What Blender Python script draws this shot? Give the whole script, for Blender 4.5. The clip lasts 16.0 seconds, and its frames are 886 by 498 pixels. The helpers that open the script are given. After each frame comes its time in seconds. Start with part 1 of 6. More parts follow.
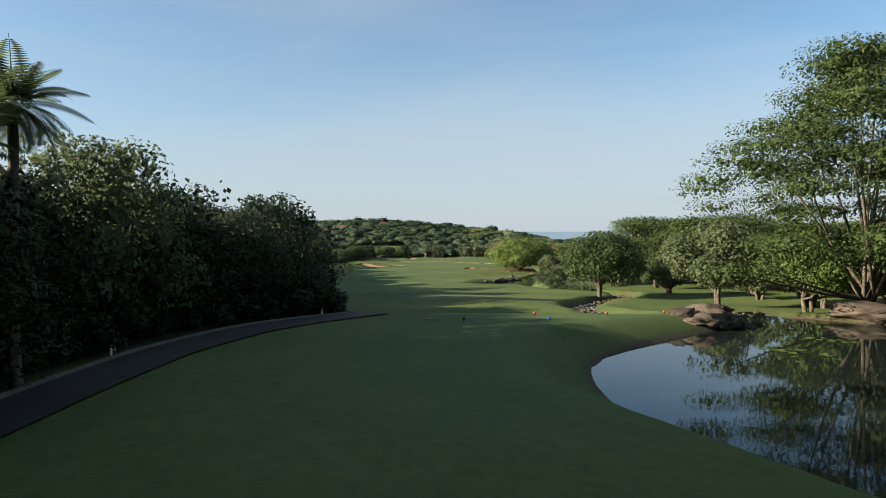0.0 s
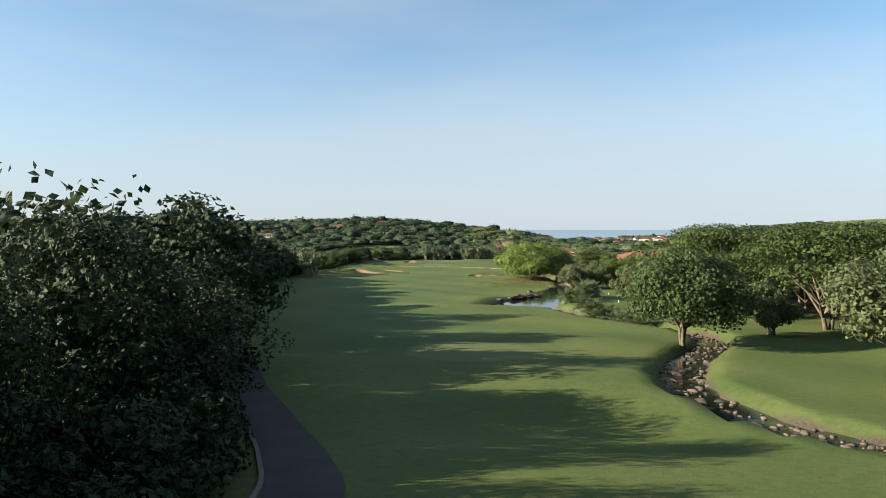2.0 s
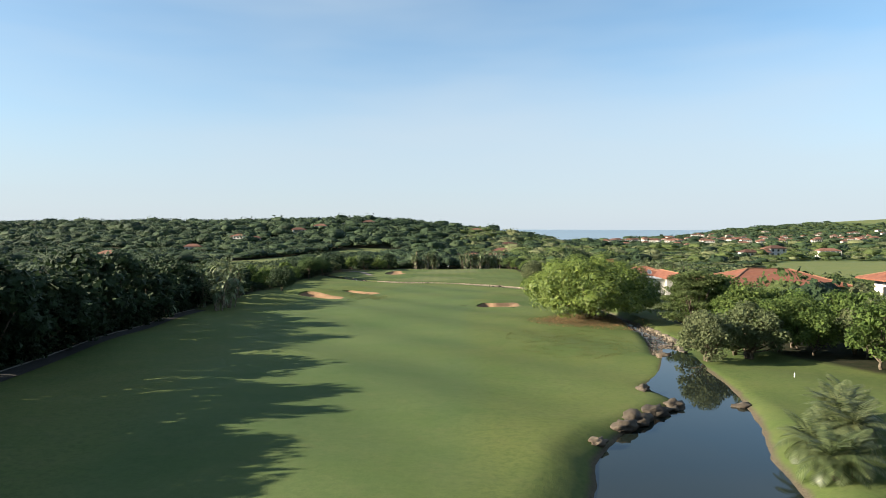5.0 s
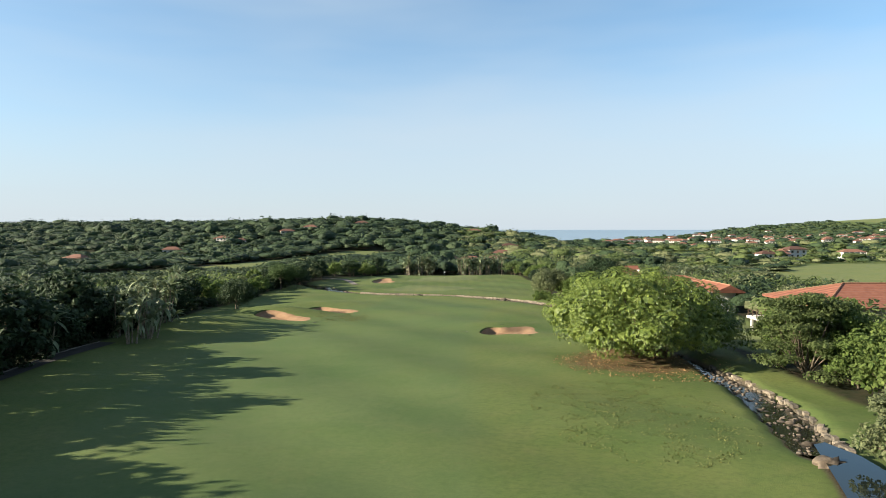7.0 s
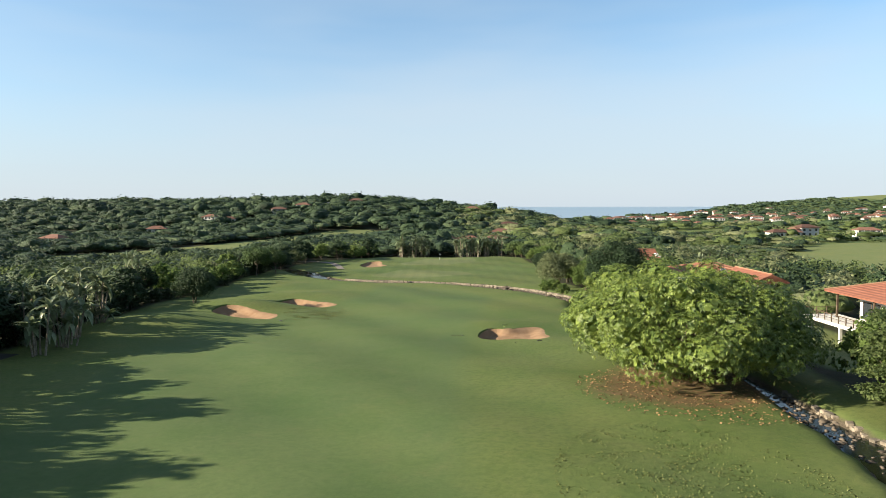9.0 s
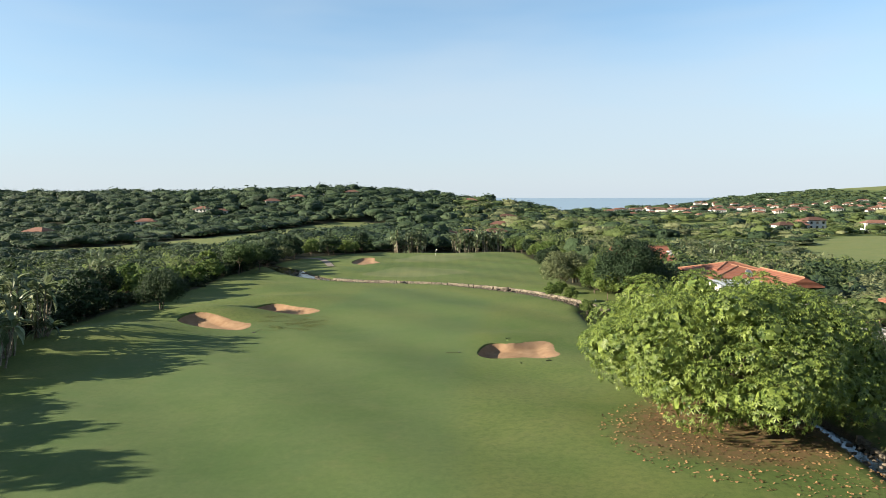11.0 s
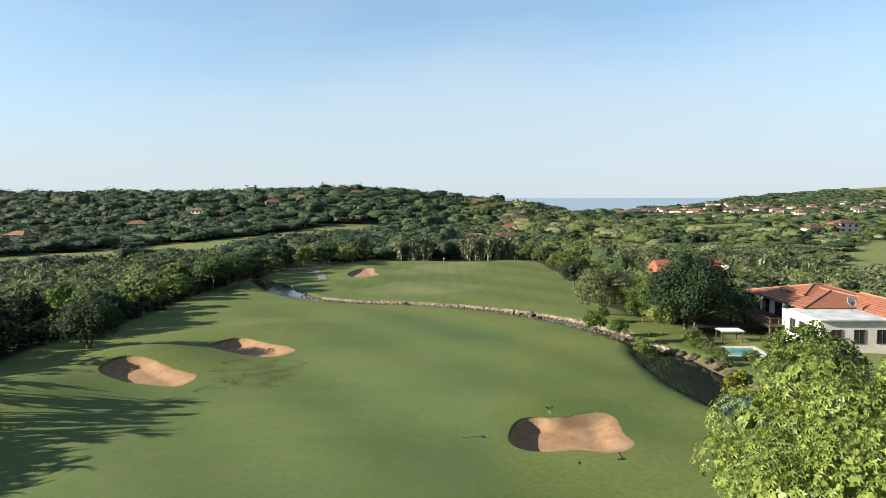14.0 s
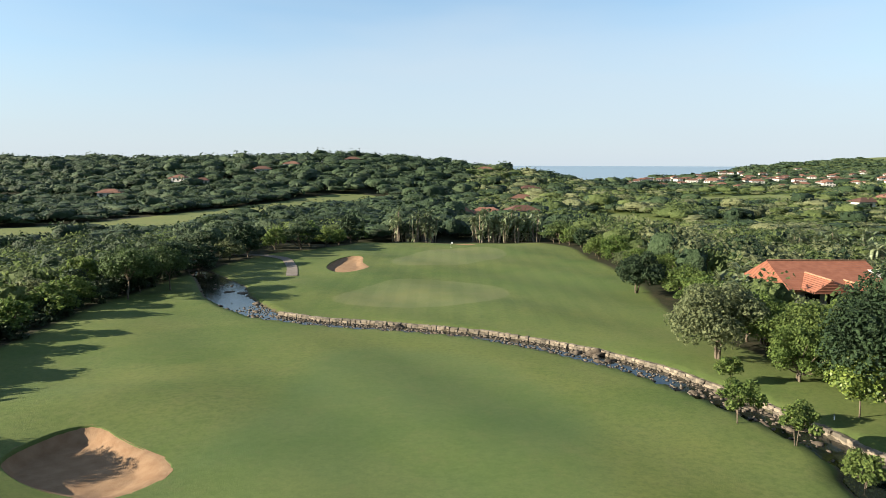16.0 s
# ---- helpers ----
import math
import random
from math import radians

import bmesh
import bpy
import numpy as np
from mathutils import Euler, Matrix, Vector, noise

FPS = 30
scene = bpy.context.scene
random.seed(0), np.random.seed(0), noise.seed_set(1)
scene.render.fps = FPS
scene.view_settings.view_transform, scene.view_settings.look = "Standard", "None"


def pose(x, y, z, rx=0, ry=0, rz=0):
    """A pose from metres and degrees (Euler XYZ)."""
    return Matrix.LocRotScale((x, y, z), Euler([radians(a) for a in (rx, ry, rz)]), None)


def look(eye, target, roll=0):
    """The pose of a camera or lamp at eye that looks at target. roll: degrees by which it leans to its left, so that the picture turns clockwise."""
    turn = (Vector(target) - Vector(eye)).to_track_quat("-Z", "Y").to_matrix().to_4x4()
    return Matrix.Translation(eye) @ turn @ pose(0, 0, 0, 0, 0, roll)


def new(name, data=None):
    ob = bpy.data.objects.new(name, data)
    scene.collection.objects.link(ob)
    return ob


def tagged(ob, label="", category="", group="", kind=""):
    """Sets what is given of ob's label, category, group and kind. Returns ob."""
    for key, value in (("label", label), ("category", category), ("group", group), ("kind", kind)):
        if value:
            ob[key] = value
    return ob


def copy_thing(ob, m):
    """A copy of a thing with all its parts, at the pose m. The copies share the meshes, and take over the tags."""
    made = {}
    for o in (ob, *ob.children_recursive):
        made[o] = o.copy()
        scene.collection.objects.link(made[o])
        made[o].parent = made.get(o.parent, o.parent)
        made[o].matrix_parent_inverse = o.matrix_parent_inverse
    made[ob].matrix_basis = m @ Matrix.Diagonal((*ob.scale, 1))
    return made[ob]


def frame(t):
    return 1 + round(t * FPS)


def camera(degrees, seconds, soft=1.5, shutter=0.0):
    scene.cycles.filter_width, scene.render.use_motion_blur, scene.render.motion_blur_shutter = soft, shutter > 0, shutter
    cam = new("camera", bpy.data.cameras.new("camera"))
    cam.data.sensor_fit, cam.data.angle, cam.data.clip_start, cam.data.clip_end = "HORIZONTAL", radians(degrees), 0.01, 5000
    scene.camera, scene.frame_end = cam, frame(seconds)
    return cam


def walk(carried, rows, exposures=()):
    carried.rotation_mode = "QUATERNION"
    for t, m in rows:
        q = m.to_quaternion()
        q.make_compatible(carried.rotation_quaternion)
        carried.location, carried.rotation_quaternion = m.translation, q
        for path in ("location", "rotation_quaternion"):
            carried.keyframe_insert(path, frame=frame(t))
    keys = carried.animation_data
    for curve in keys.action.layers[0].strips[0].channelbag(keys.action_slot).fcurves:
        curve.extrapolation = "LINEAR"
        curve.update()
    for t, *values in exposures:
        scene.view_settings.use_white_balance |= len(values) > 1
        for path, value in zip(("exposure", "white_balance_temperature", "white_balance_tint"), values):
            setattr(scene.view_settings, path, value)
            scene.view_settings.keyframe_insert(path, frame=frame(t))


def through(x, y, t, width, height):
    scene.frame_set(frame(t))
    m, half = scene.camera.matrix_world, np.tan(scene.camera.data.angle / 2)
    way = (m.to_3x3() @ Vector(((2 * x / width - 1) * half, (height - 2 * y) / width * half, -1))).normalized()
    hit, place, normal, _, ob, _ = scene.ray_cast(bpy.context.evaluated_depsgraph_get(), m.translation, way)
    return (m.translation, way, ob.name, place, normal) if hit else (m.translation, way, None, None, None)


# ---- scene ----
# camera and its flight
cam = camera(65.6, 16.0, soft=0.65)
PATH = [
    (0, (1.316, 6.257, 6.254), (1.296, 8.256, 6.192), 0.0),
    (0.5, (1.237, 10.793, 6.65), (1.217, 12.791, 6.58), 0.1),
    (1, (1.461, 17.126, 7.163), (1.436, 19.124, 7.094), -0.0),
    (1.5, (0.718, 24.386, 7.563), (0.697, 26.385, 7.494), -0.0),
    (2, (-0.001, 35.445, 7.955), (-0.02, 37.443, 7.886), 0.1),
    (2.5, (-0.563, 48.338, 7.793), (-0.578, 50.337, 7.725), 0.1),
    (3, (-0.7, 63.381, 7.738), (-0.713, 65.379, 7.667), -0.0),
    (3.5, (-0.879, 77.856, 7.984), (-0.888, 79.855, 7.913), 0.0),
    (4, (-0.989, 94.045, 8.321), (-0.995, 96.044, 8.25), 0.1),
    (6.5, (-0.215, 150.737, 8.47), (-0.212, 152.736, 8.401), 0.1),
    (7, (-0.037, 158.189, 8.57), (-0.031, 160.188, 8.501), 0.0),
    (7.5, (0.229, 164.607, 8.512), (0.236, 166.606, 8.44), 0.0),
    (8, (0.515, 170.713, 8.695), (0.524, 172.711, 8.612), -0.0),
    (8.5, (0.841, 175.46, 8.832), (0.85, 177.457, 8.725), -0.1),
    (9, (1.188, 180.049, 8.911), (1.199, 182.044, 8.776), -0.1),
    (11.5, (1.851, 197.077, 9.712), (1.868, 199.07, 9.551), -0.1),
    (12, (1.919, 201.454, 9.861), (1.933, 203.448, 9.7), -0.1),
    (12.5, (1.892, 205.782, 9.902), (1.9, 207.775, 9.742), -0.1),
    (13, (1.716, 210.646, 10.04), (1.72, 212.639, 9.88), -0.1),
    (13.5, (1.489, 215.263, 10.159), (1.491, 217.257, 9.998), -0.1),
    (14, (1.321, 220.652, 10.166), (1.319, 222.645, 10.005), -0.1),
    (14.5, (0.981, 230.42, 10.256), (0.976, 232.413, 10.09), -0.1),
    (15, (0.302, 242.071, 10.208), (0.297, 244.062, 10.014), 0.0),
    (15.5, (0.05, 253.544, 10.174), (0.043, 255.532, 9.953), 0.1),
    (16, (-0.136, 266.538, 10.145), (-0.144, 268.521, 9.89), 0.2),
]
walk(cam, [(t, look(eye, target, roll)) for t, eye, target, roll in PATH], exposures=[(0.0, 1.58), (1.5, 1.72), (4.0, 1.82), (16.0, 1.86)])

# ---- light: low morning sun from the side, slightly behind, and a clear sky ----
SUN_ELEV, SUN_AZ = 19.5, -99.0      # degrees; azimuth measured from +y towards +x
world = bpy.data.worlds.new("sky")
scene.world = world
world.use_nodes = True
wn = world.node_tree.nodes
sky = wn.new("ShaderNodeTexSky")
sky.sky_type, sky.sun_disc = "NISHITA", False
sky.sun_elevation, sky.sun_rotation = radians(SUN_ELEV), radians(SUN_AZ)
sky.altitude, sky.air_density, sky.dust_density, sky.ozone_density = 30.0, 1.0, 0.25, 5.0
pale = wn.new("ShaderNodeHueSaturation")      # a thin morning haze pales the blue
pale.inputs["Saturation"].default_value, pale.inputs["Hue"].default_value = 0.92, 0.488
world.node_tree.links.new(sky.outputs[0], pale.inputs["Color"])
# a thin veil of high cloud
way = wn.new("ShaderNodeTexCoord")
squash = wn.new("ShaderNodeMapping")
squash.inputs["Scale"].default_value = (1.0, 1.0, 5.0)
squash.inputs["Rotation"].default_value = (0.0, radians(-9), 0.0)
veil = wn.new("ShaderNodeTexNoise")
veil.inputs["Scale"].default_value, veil.inputs["Detail"].default_value = 1.1, 4.0
thin = wn.new("ShaderNodeMapRange")
thin.inputs["From Min"].default_value, thin.inputs["From Max"].default_value = 0.36, 0.66
thin.inputs["To Max"].default_value = 0.55
blend = wn.new("ShaderNodeMix")
blend.data_type = "RGBA"
blend.inputs[7].default_value = (3.4, 3.85, 4.2, 1)
wl = world.node_tree.links
wl.new(way.outputs["Generated"], squash.inputs["Vector"])
wl.new(squash.outputs[0], veil.inputs["Vector"])
wl.new(veil.outputs["Fac"], thin.inputs["Value"])
wl.new(thin.outputs[0], blend.inputs["Factor"])
wl.new(pale.outputs[0], blend.inputs[6])
# pale haze low over the horizon
up = wn.new("ShaderNodeSeparateXYZ")
low = wn.new("ShaderNodeMapRange")
low.inputs["From Min"].default_value, low.inputs["From Max"].default_value = -0.01, 0.24
low.inputs["To Min"].default_value, low.inputs["To Max"].default_value = 0.85, 0.0
haze = wn.new("ShaderNodeMix")
haze.data_type = "RGBA"
haze.inputs[7].default_value = (3.15, 3.65, 4.1, 1)
wl.new(way.outputs["Generated"], up.inputs[0])
wl.new(up.outputs["Z"], low.inputs["Value"])
wl.new(low.outputs[0], haze.inputs["Factor"])
wl.new(blend.outputs[2], haze.inputs[6])
wl.new(haze.outputs[2], wn["Background"].inputs[0])
wn["Background"].inputs[1].default_value = 0.057
sun = new("sun", bpy.data.lights.new("sun", "SUN"))
sun.data.energy, sun.data.angle, sun.data.color = 5.0, radians(0.55), (1.0, 0.885, 0.70)
sa, se = radians(SUN_AZ), radians(SUN_ELEV)
sun.matrix_world = look(Vector((math.sin(sa) * math.cos(se), math.cos(sa) * math.cos(se), math.sin(se))) * 300, (0, 0, 0))



# ---- helpers of this scene ----
def mesh_from(name, verts, faces, mats=(), smooth=False):
    me = bpy.data.meshes.new(name)
    me.from_pydata([tuple(v) for v in verts], [], [tuple(f) for f in faces])
    for m in mats:
        me.materials.append(m)
    if smooth:
        me.polygons.foreach_set("use_smooth", [True] * len(me.polygons))
    me.update()
    return me


def quads_mesh(name, verts, quads, mat, smooth=False):
    """A mesh from numpy arrays: verts (n, 3), quads (m, 4)."""
    me = bpy.data.meshes.new(name)
    me.vertices.add(len(verts))
    me.vertices.foreach_set("co", np.asarray(verts, dtype=np.float32).ravel())
    me.loops.add(quads.size)
    me.loops.foreach_set("vertex_index", np.asarray(quads, dtype=np.int32).ravel())
    me.polygons.add(len(quads))
    me.polygons.foreach_set("loop_start", np.arange(0, quads.size, 4, dtype=np.int32))
    me.polygons.foreach_set("loop_total", np.full(len(quads), 4, dtype=np.int32))
    me.materials.append(mat)
    if smooth:
        me.polygons.foreach_set("use_smooth", np.ones(len(quads), dtype=bool))
    me.update(calc_edges=True)
    me.validate()
    return me


def child(name, me, parent, label=""):
    ob = new(name, me)
    ob.parent = parent
    return tagged(ob, label)


def part(name, bm, material, parent, label="", smooth=False):
    me = bpy.data.meshes.new(name)
    bm.normal_update()
    bm.to_mesh(me)
    bm.free()
    me.materials.append(material)
    if smooth:
        me.polygons.foreach_set("use_smooth", [True] * len(me.polygons))
    return child(name, me, parent, label)


def box(bm, x0, x1, y0, y1, z0, z1, bevel=0.0):
    r = bmesh.ops.create_cube(bm, size=1.0)
    bmesh.ops.transform(bm, matrix=Matrix.Translation(((x0 + x1) / 2, (y0 + y1) / 2, (z0 + z1) / 2)) @ Matrix.Diagonal((x1 - x0, y1 - y0, z1 - z0, 1)), verts=r["verts"])
    if bevel:
        es = list({e for v in r["verts"] for e in v.link_edges})
        bmesh.ops.bevel(bm, geom=es, offset=bevel, segments=1, affect="EDGES")
    return bm


# ---- materials ----
def material(name, colour, rough=0.7, spec=0.3, metal=0.0):
    m = bpy.data.materials.new(name)
    m.use_nodes = True
    b = m.node_tree.nodes["Principled BSDF"]
    b.inputs["Base Color"].default_value = (*colour, 1)
    b.inputs["Roughness"].default_value = rough
    b.inputs["Metallic"].default_value = metal
    b.inputs["Specular IOR Level"].default_value = spec
    return m


class Nodes:
    """Short hand for wiring a material."""
    def __init__(self, m):
        self.t = m.node_tree
        self.b = self.t.nodes["Principled BSDF"]
        self.pos = self.t.nodes.new("ShaderNodeNewGeometry").outputs["Position"]

    def put(self, kind):
        return self.t.nodes.new(kind)

    def link(self, a, b):
        self.t.links.new(a, b)

    def noise(self, scale, detail=4.0, rough=0.6, vec=None):
        n = self.put("ShaderNodeTexNoise")
        n.inputs["Scale"].default_value, n.inputs["Detail"].default_value, n.inputs["Roughness"].default_value = scale, detail, rough
        self.link(vec or self.pos, n.inputs["Vector"])
        return n.outputs["Fac"]

    def ramp(self, fac, a, b, lo=0.0, hi=1.0):
        r = self.put("ShaderNodeMapRange")
        r.inputs["From Min"].default_value, r.inputs["From Max"].default_value = a, b
        r.inputs["To Min"].default_value, r.inputs["To Max"].default_value = lo, hi
        self.link(fac, r.inputs["Value"])
        return r.outputs[0]

    def mix(self, fac, a, b, how="MIX"):
        n = self.put("ShaderNodeMix")
        n.data_type, n.blend_type = "RGBA", how
        for v, s in ((fac, n.inputs["Factor"]), (a, n.inputs[6]), (b, n.inputs[7])):
            if isinstance(v, (int, float)):
                s.default_value = v
            elif isinstance(v, tuple):
                s.default_value = (*v, 1)
            else:
                self.link(v, s)
        return n.outputs[2]

    def math(self, op, a, b):
        n = self.put("ShaderNodeMath")
        n.operation = op
        for v, s in ((a, n.inputs[0]), (b, n.inputs[1])):
            if isinstance(v, (int, float)):
                s.default_value = v
            else:
                self.link(v, s)
        return n.outputs[0]

    def attr(self, name):
        n = self.put("ShaderNodeAttribute")
        n.attribute_name = name
        return n.outputs["Fac"]

    def bump(self, height, strength, dist):
        n = self.put("ShaderNodeBump")
        n.inputs["Strength"].default_value, n.inputs["Distance"].default_value = strength, dist
        self.link(height, n.inputs["Height"])
        self.link(n.outputs[0], self.b.inputs["Normal"])

    def colour(self, c):
        self.link(c, self.b.inputs["Base Color"])


def leaf_material(name, dark, light, rough=0.65, spec=0.18, through=0.4, relief=0.7):
    m = material(name, dark, rough, spec)
    n = Nodes(m)
    geo = n.put("ShaderNodeNewGeometry")
    info = n.put("ShaderNodeObjectInfo")
    c = n.mix(geo.outputs["Random Per Island"], dark, light)
    tint = n.mix(info.outputs["Random"], (0.80, 0.90, 0.75), (1.15, 1.08, 1.05))
    c = n.mix(1.0, c, tint, "MULTIPLY")
    c = n.mix(n.ramp(n.noise(0.35, 2.0), 0.35, 0.7), c, n.mix(0.5, c, light))
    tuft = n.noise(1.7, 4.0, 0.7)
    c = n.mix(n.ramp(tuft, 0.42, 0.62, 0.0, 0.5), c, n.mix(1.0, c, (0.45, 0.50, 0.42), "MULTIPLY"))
    if relief:
        n.bump(n.math("ADD", tuft, n.math("MULTIPLY", n.noise(0.55, 3.0), 2.2)), 1.0, relief)
    n.colour(c)
    if through:
        tr = n.put("ShaderNodeBsdfTranslucent")
        n.link(c, tr.inputs["Color"])
        mx = n.put("ShaderNodeMixShader")
        mx.inputs[0].default_value = through
        out = m.node_tree.nodes["Material Output"]
        n.link(n.b.outputs[0], mx.inputs[1])
        n.link(tr.outputs[0], mx.inputs[2])
        n.link(mx.outputs[0], out.inputs[0])
    return m


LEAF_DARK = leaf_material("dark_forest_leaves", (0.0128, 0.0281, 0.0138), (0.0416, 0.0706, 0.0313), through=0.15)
# darker copy of the forest leaves, with the wood's shade put into its colour
LEAF_SHADE = leaf_material("shaded_wood_leaves", (0.010, 0.021, 0.010), (0.042, 0.066, 0.028), through=0.12)
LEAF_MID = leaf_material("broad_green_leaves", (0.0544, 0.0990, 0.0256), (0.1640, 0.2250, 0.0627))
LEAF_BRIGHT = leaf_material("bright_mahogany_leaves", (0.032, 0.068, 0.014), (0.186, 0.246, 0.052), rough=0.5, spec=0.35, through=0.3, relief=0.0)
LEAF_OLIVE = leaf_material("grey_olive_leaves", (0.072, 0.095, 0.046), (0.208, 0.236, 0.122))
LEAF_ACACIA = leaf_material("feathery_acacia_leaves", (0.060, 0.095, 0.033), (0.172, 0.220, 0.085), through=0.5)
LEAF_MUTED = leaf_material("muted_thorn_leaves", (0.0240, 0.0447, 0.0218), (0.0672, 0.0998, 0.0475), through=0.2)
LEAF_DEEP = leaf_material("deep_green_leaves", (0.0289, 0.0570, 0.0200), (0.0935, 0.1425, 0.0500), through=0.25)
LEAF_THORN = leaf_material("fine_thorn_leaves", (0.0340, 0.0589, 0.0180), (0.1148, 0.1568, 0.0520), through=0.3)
LEAF_BANANA = leaf_material("waxy_banana_leaves", (0.062, 0.092, 0.042), (0.290, 0.330, 0.200), rough=0.45, spec=0.4, relief=0.0)
LEAF_PALM = leaf_material("palm_fronds", (0.046, 0.068, 0.028), (0.14, 0.165, 0.075), rough=0.45, spec=0.5, relief=0.0)
LEAF_YELLOW = leaf_material("young_yellow_leaves", (0.0868, 0.1116, 0.0124), (0.2232, 0.2356, 0.031), through=0.35)


def bark_material(name, a, b):
    m = material(name, a, 0.9, 0.1)
    n = Nodes(m)
    f = n.noise(3.0, 5.0)
    n.colour(n.mix(n.ramp(f, 0.35, 0.7), a, b))
    n.bump(n.noise(9.0, 4.0), 0.6, 0.04)
    return m


BARK = bark_material("grey_brown_bark", (0.062, 0.04836, 0.0341), (0.1488, 0.124, 0.093))
BARK_DRY = bark_material("dry_stem_fibre", (0.13, 0.105, 0.075), (0.27, 0.23, 0.175))


def rock_material(name, a, b, scale=1.2):
    m = material(name, a, 0.85, 0.25)
    n = Nodes(m)
    f = n.noise(scale, 6.0, 0.65)
    info = n.put("ShaderNodeObjectInfo")
    c = n.mix(n.ramp(f, 0.35, 0.68), a, b)
    c = n.mix(1.0, c, n.mix(info.outputs["Random"], (0.465, 0.465, 0.465), (1.15, 1.1, 1.05)), "MULTIPLY")
    n.colour(c)
    n.bump(n.noise(scale * 4, 5.0), 0.7, 0.06)
    return m


ROCK = rock_material("weathered_sandstone", (0.048, 0.038, 0.028), (0.128, 0.106, 0.082))
WET_STONE = rock_material("wet_stream_cobbles", (0.045, 0.038, 0.030), (0.13, 0.11, 0.088))
STONE_WALL = rock_material("pale_dry_stone", (0.1105, 0.0952, 0.0723), (0.2295, 0.1997, 0.1573), 2.0)


def water_material(name, colour, rough, scale, strength, dist):
    m = material(name, colour, rough, 0.5)
    n = Nodes(m)
    n.b.inputs["IOR"].default_value = 1.33
    n.bump(n.noise(scale, 3.0), strength, dist)
    return m


STREAM_WATER = water_material("running_stream_water", (0.010, 0.012, 0.010), 0.07, 3.0, 0.35, 0.04)
POND_WATER = water_material("still_pond_water", (0.010, 0.014, 0.012), 0.03, 1.4, 0.10, 0.02)
# sea's base colour is paled to carry the distance haze
SEA_WATER = water_material("haze_paled_sea", (0.175, 0.245, 0.315), 0.55, 0.02, 0.5, 1.0)


# ---- lie of the land ----
YS = np.arange(-200.0, 3000.0, 1.0)
_st_y = (-200, -60, 0, 45, 53, 60, 70, 95, 121, 150, 180, 202, 237, 262, 280, 310, 342, 356, 372, 400, 440, 462, 500, 600)
_st_z = (2.5, 1.6, 1.3, 1.1, 0.55, -0.5, -1.5, -2.7, -4.3, -5.7, -6.4, -7.4, -8.6, -9.0, -9.9, -10.3, -11.0, -11.2, -11.7, -12.2, -12.9, -13.6, -17.5, -19)
_k = np.exp(-0.5 * (np.arange(-15, 16) / 5.0) ** 2)
_prof = np.interp(np.arange(-215.0, 3015.0, 1.0), _st_y, _st_z)
PROFILE = np.convolve(_prof, _k / _k.sum(), mode="valid")


def ramp01(u):
    u = np.clip(u, 0.0, 1.0)
    return u * u * (3 - 2 * u)


def bump_at(x, y, cx, cy, rx, ry, h):
    return h * np.exp(-((x - cx) / rx) ** 2 - ((y - cy) / ry) ** 2)


RIDGE_X = (-900, -475, -200, -80, 0, 40, 107, 150, 210, 260)
RIDGE_Z = (1, 4, 7, 9, 4, 0, -9, -17, -21, -22)


def outer(x, y):
    """Country round the course: wooded valley, the long hill, the far slope with houses, the shore."""
    z = np.interp(y, (-200, 60, 200, 300, 420, 520, 760, 1000, 1250), (3, 0, -7, -11, -15, -17, -18.5, -19.5, -21))
    hill = np.interp(x, RIDGE_X, RIDGE_Z) - z
    z = z + np.maximum(hill, 0) * ramp01((y - 640 - 0.25 * np.maximum(0, x + 100)) / 330) * (1 - ramp01((y - 1060) / 200))
    q = x - 140 - 0.42 * np.maximum(0, y - 700)
    z = z + 5 * ramp01(q / 330) * ramp01((y - 300) / 250)
    z = z + bump_at(x, y, 1650, 2350, 610, 480, 54)
    z = z + 1.6 * np.sin(x * 0.021 + 1.0) * np.sin(y * 0.017) * ramp01((y - 250) / 200) * (1 - ramp01((y - 900) / 200))
    sea = ramp01((y - 1250 - 1.75 * np.maximum(0, x - 250)) / 70)
    return z * (1 - sea) - 26.0 * sea


# line of the stream: x, y, water level, half width
STREAM = np.array([
    (24, 57, -0.1, 1.3), (19.5, 59.5, -0.5, 0.9), (17.3, 64, -1.3, 0.9), (15.6, 70, -2.0, 1.1), (14.9, 77, -2.4, 1.3), (16.0, 83, -2.75, 1.4),
    (19, 90, -3.0, 1.4), (23, 97, -3.4, 1.3), (26.5, 104, -3.9, 1.4), (27.5, 112, -4.4, 1.2), (25, 120, -4.9, 1.1), (21.5, 133, -5.7, 1.0), (19.5, 145, -6.4, 1.0), (17.5, 154, -6.9, 1.4),
    (26.5, 205, -7.4, 1.4), (28.6, 212, -8.2, 1.7), (31.0, 221, -8.8, 1.9), (32.5, 232, -9.2, 1.4), (33.0, 245, -9.7, 0.9), (33.5, 262, -10.3, 0.9), (33, 280, -10.9, 1.6),
    (29.5, 311, -11.0, 1.8), (27.6, 319, -11.1, 1.7), (24.5, 327, -11.25, 1.7), (21, 334.5, -11.4, 1.7), (16, 341, -11.55, 1.7), (10.8, 345.5, -11.6, 1.6),
    (4.2, 349.8, -11.65, 1.6), (-6.8, 354.0, -11.7, 1.5), (-18, 357.5, -11.8, 1.5), (-25, 361, -11.9, 2.0), (-31, 369, -12.1, 2.8), (-36, 377, -12.25, 3.2), (-39.5, 386, -12.4, 3.6), (-45, 396, -12.6, 2.6), (-52, 408, -12.9, 1.6)])
SEGMENTS = ((0, 13), (14, 20), (21, 35))

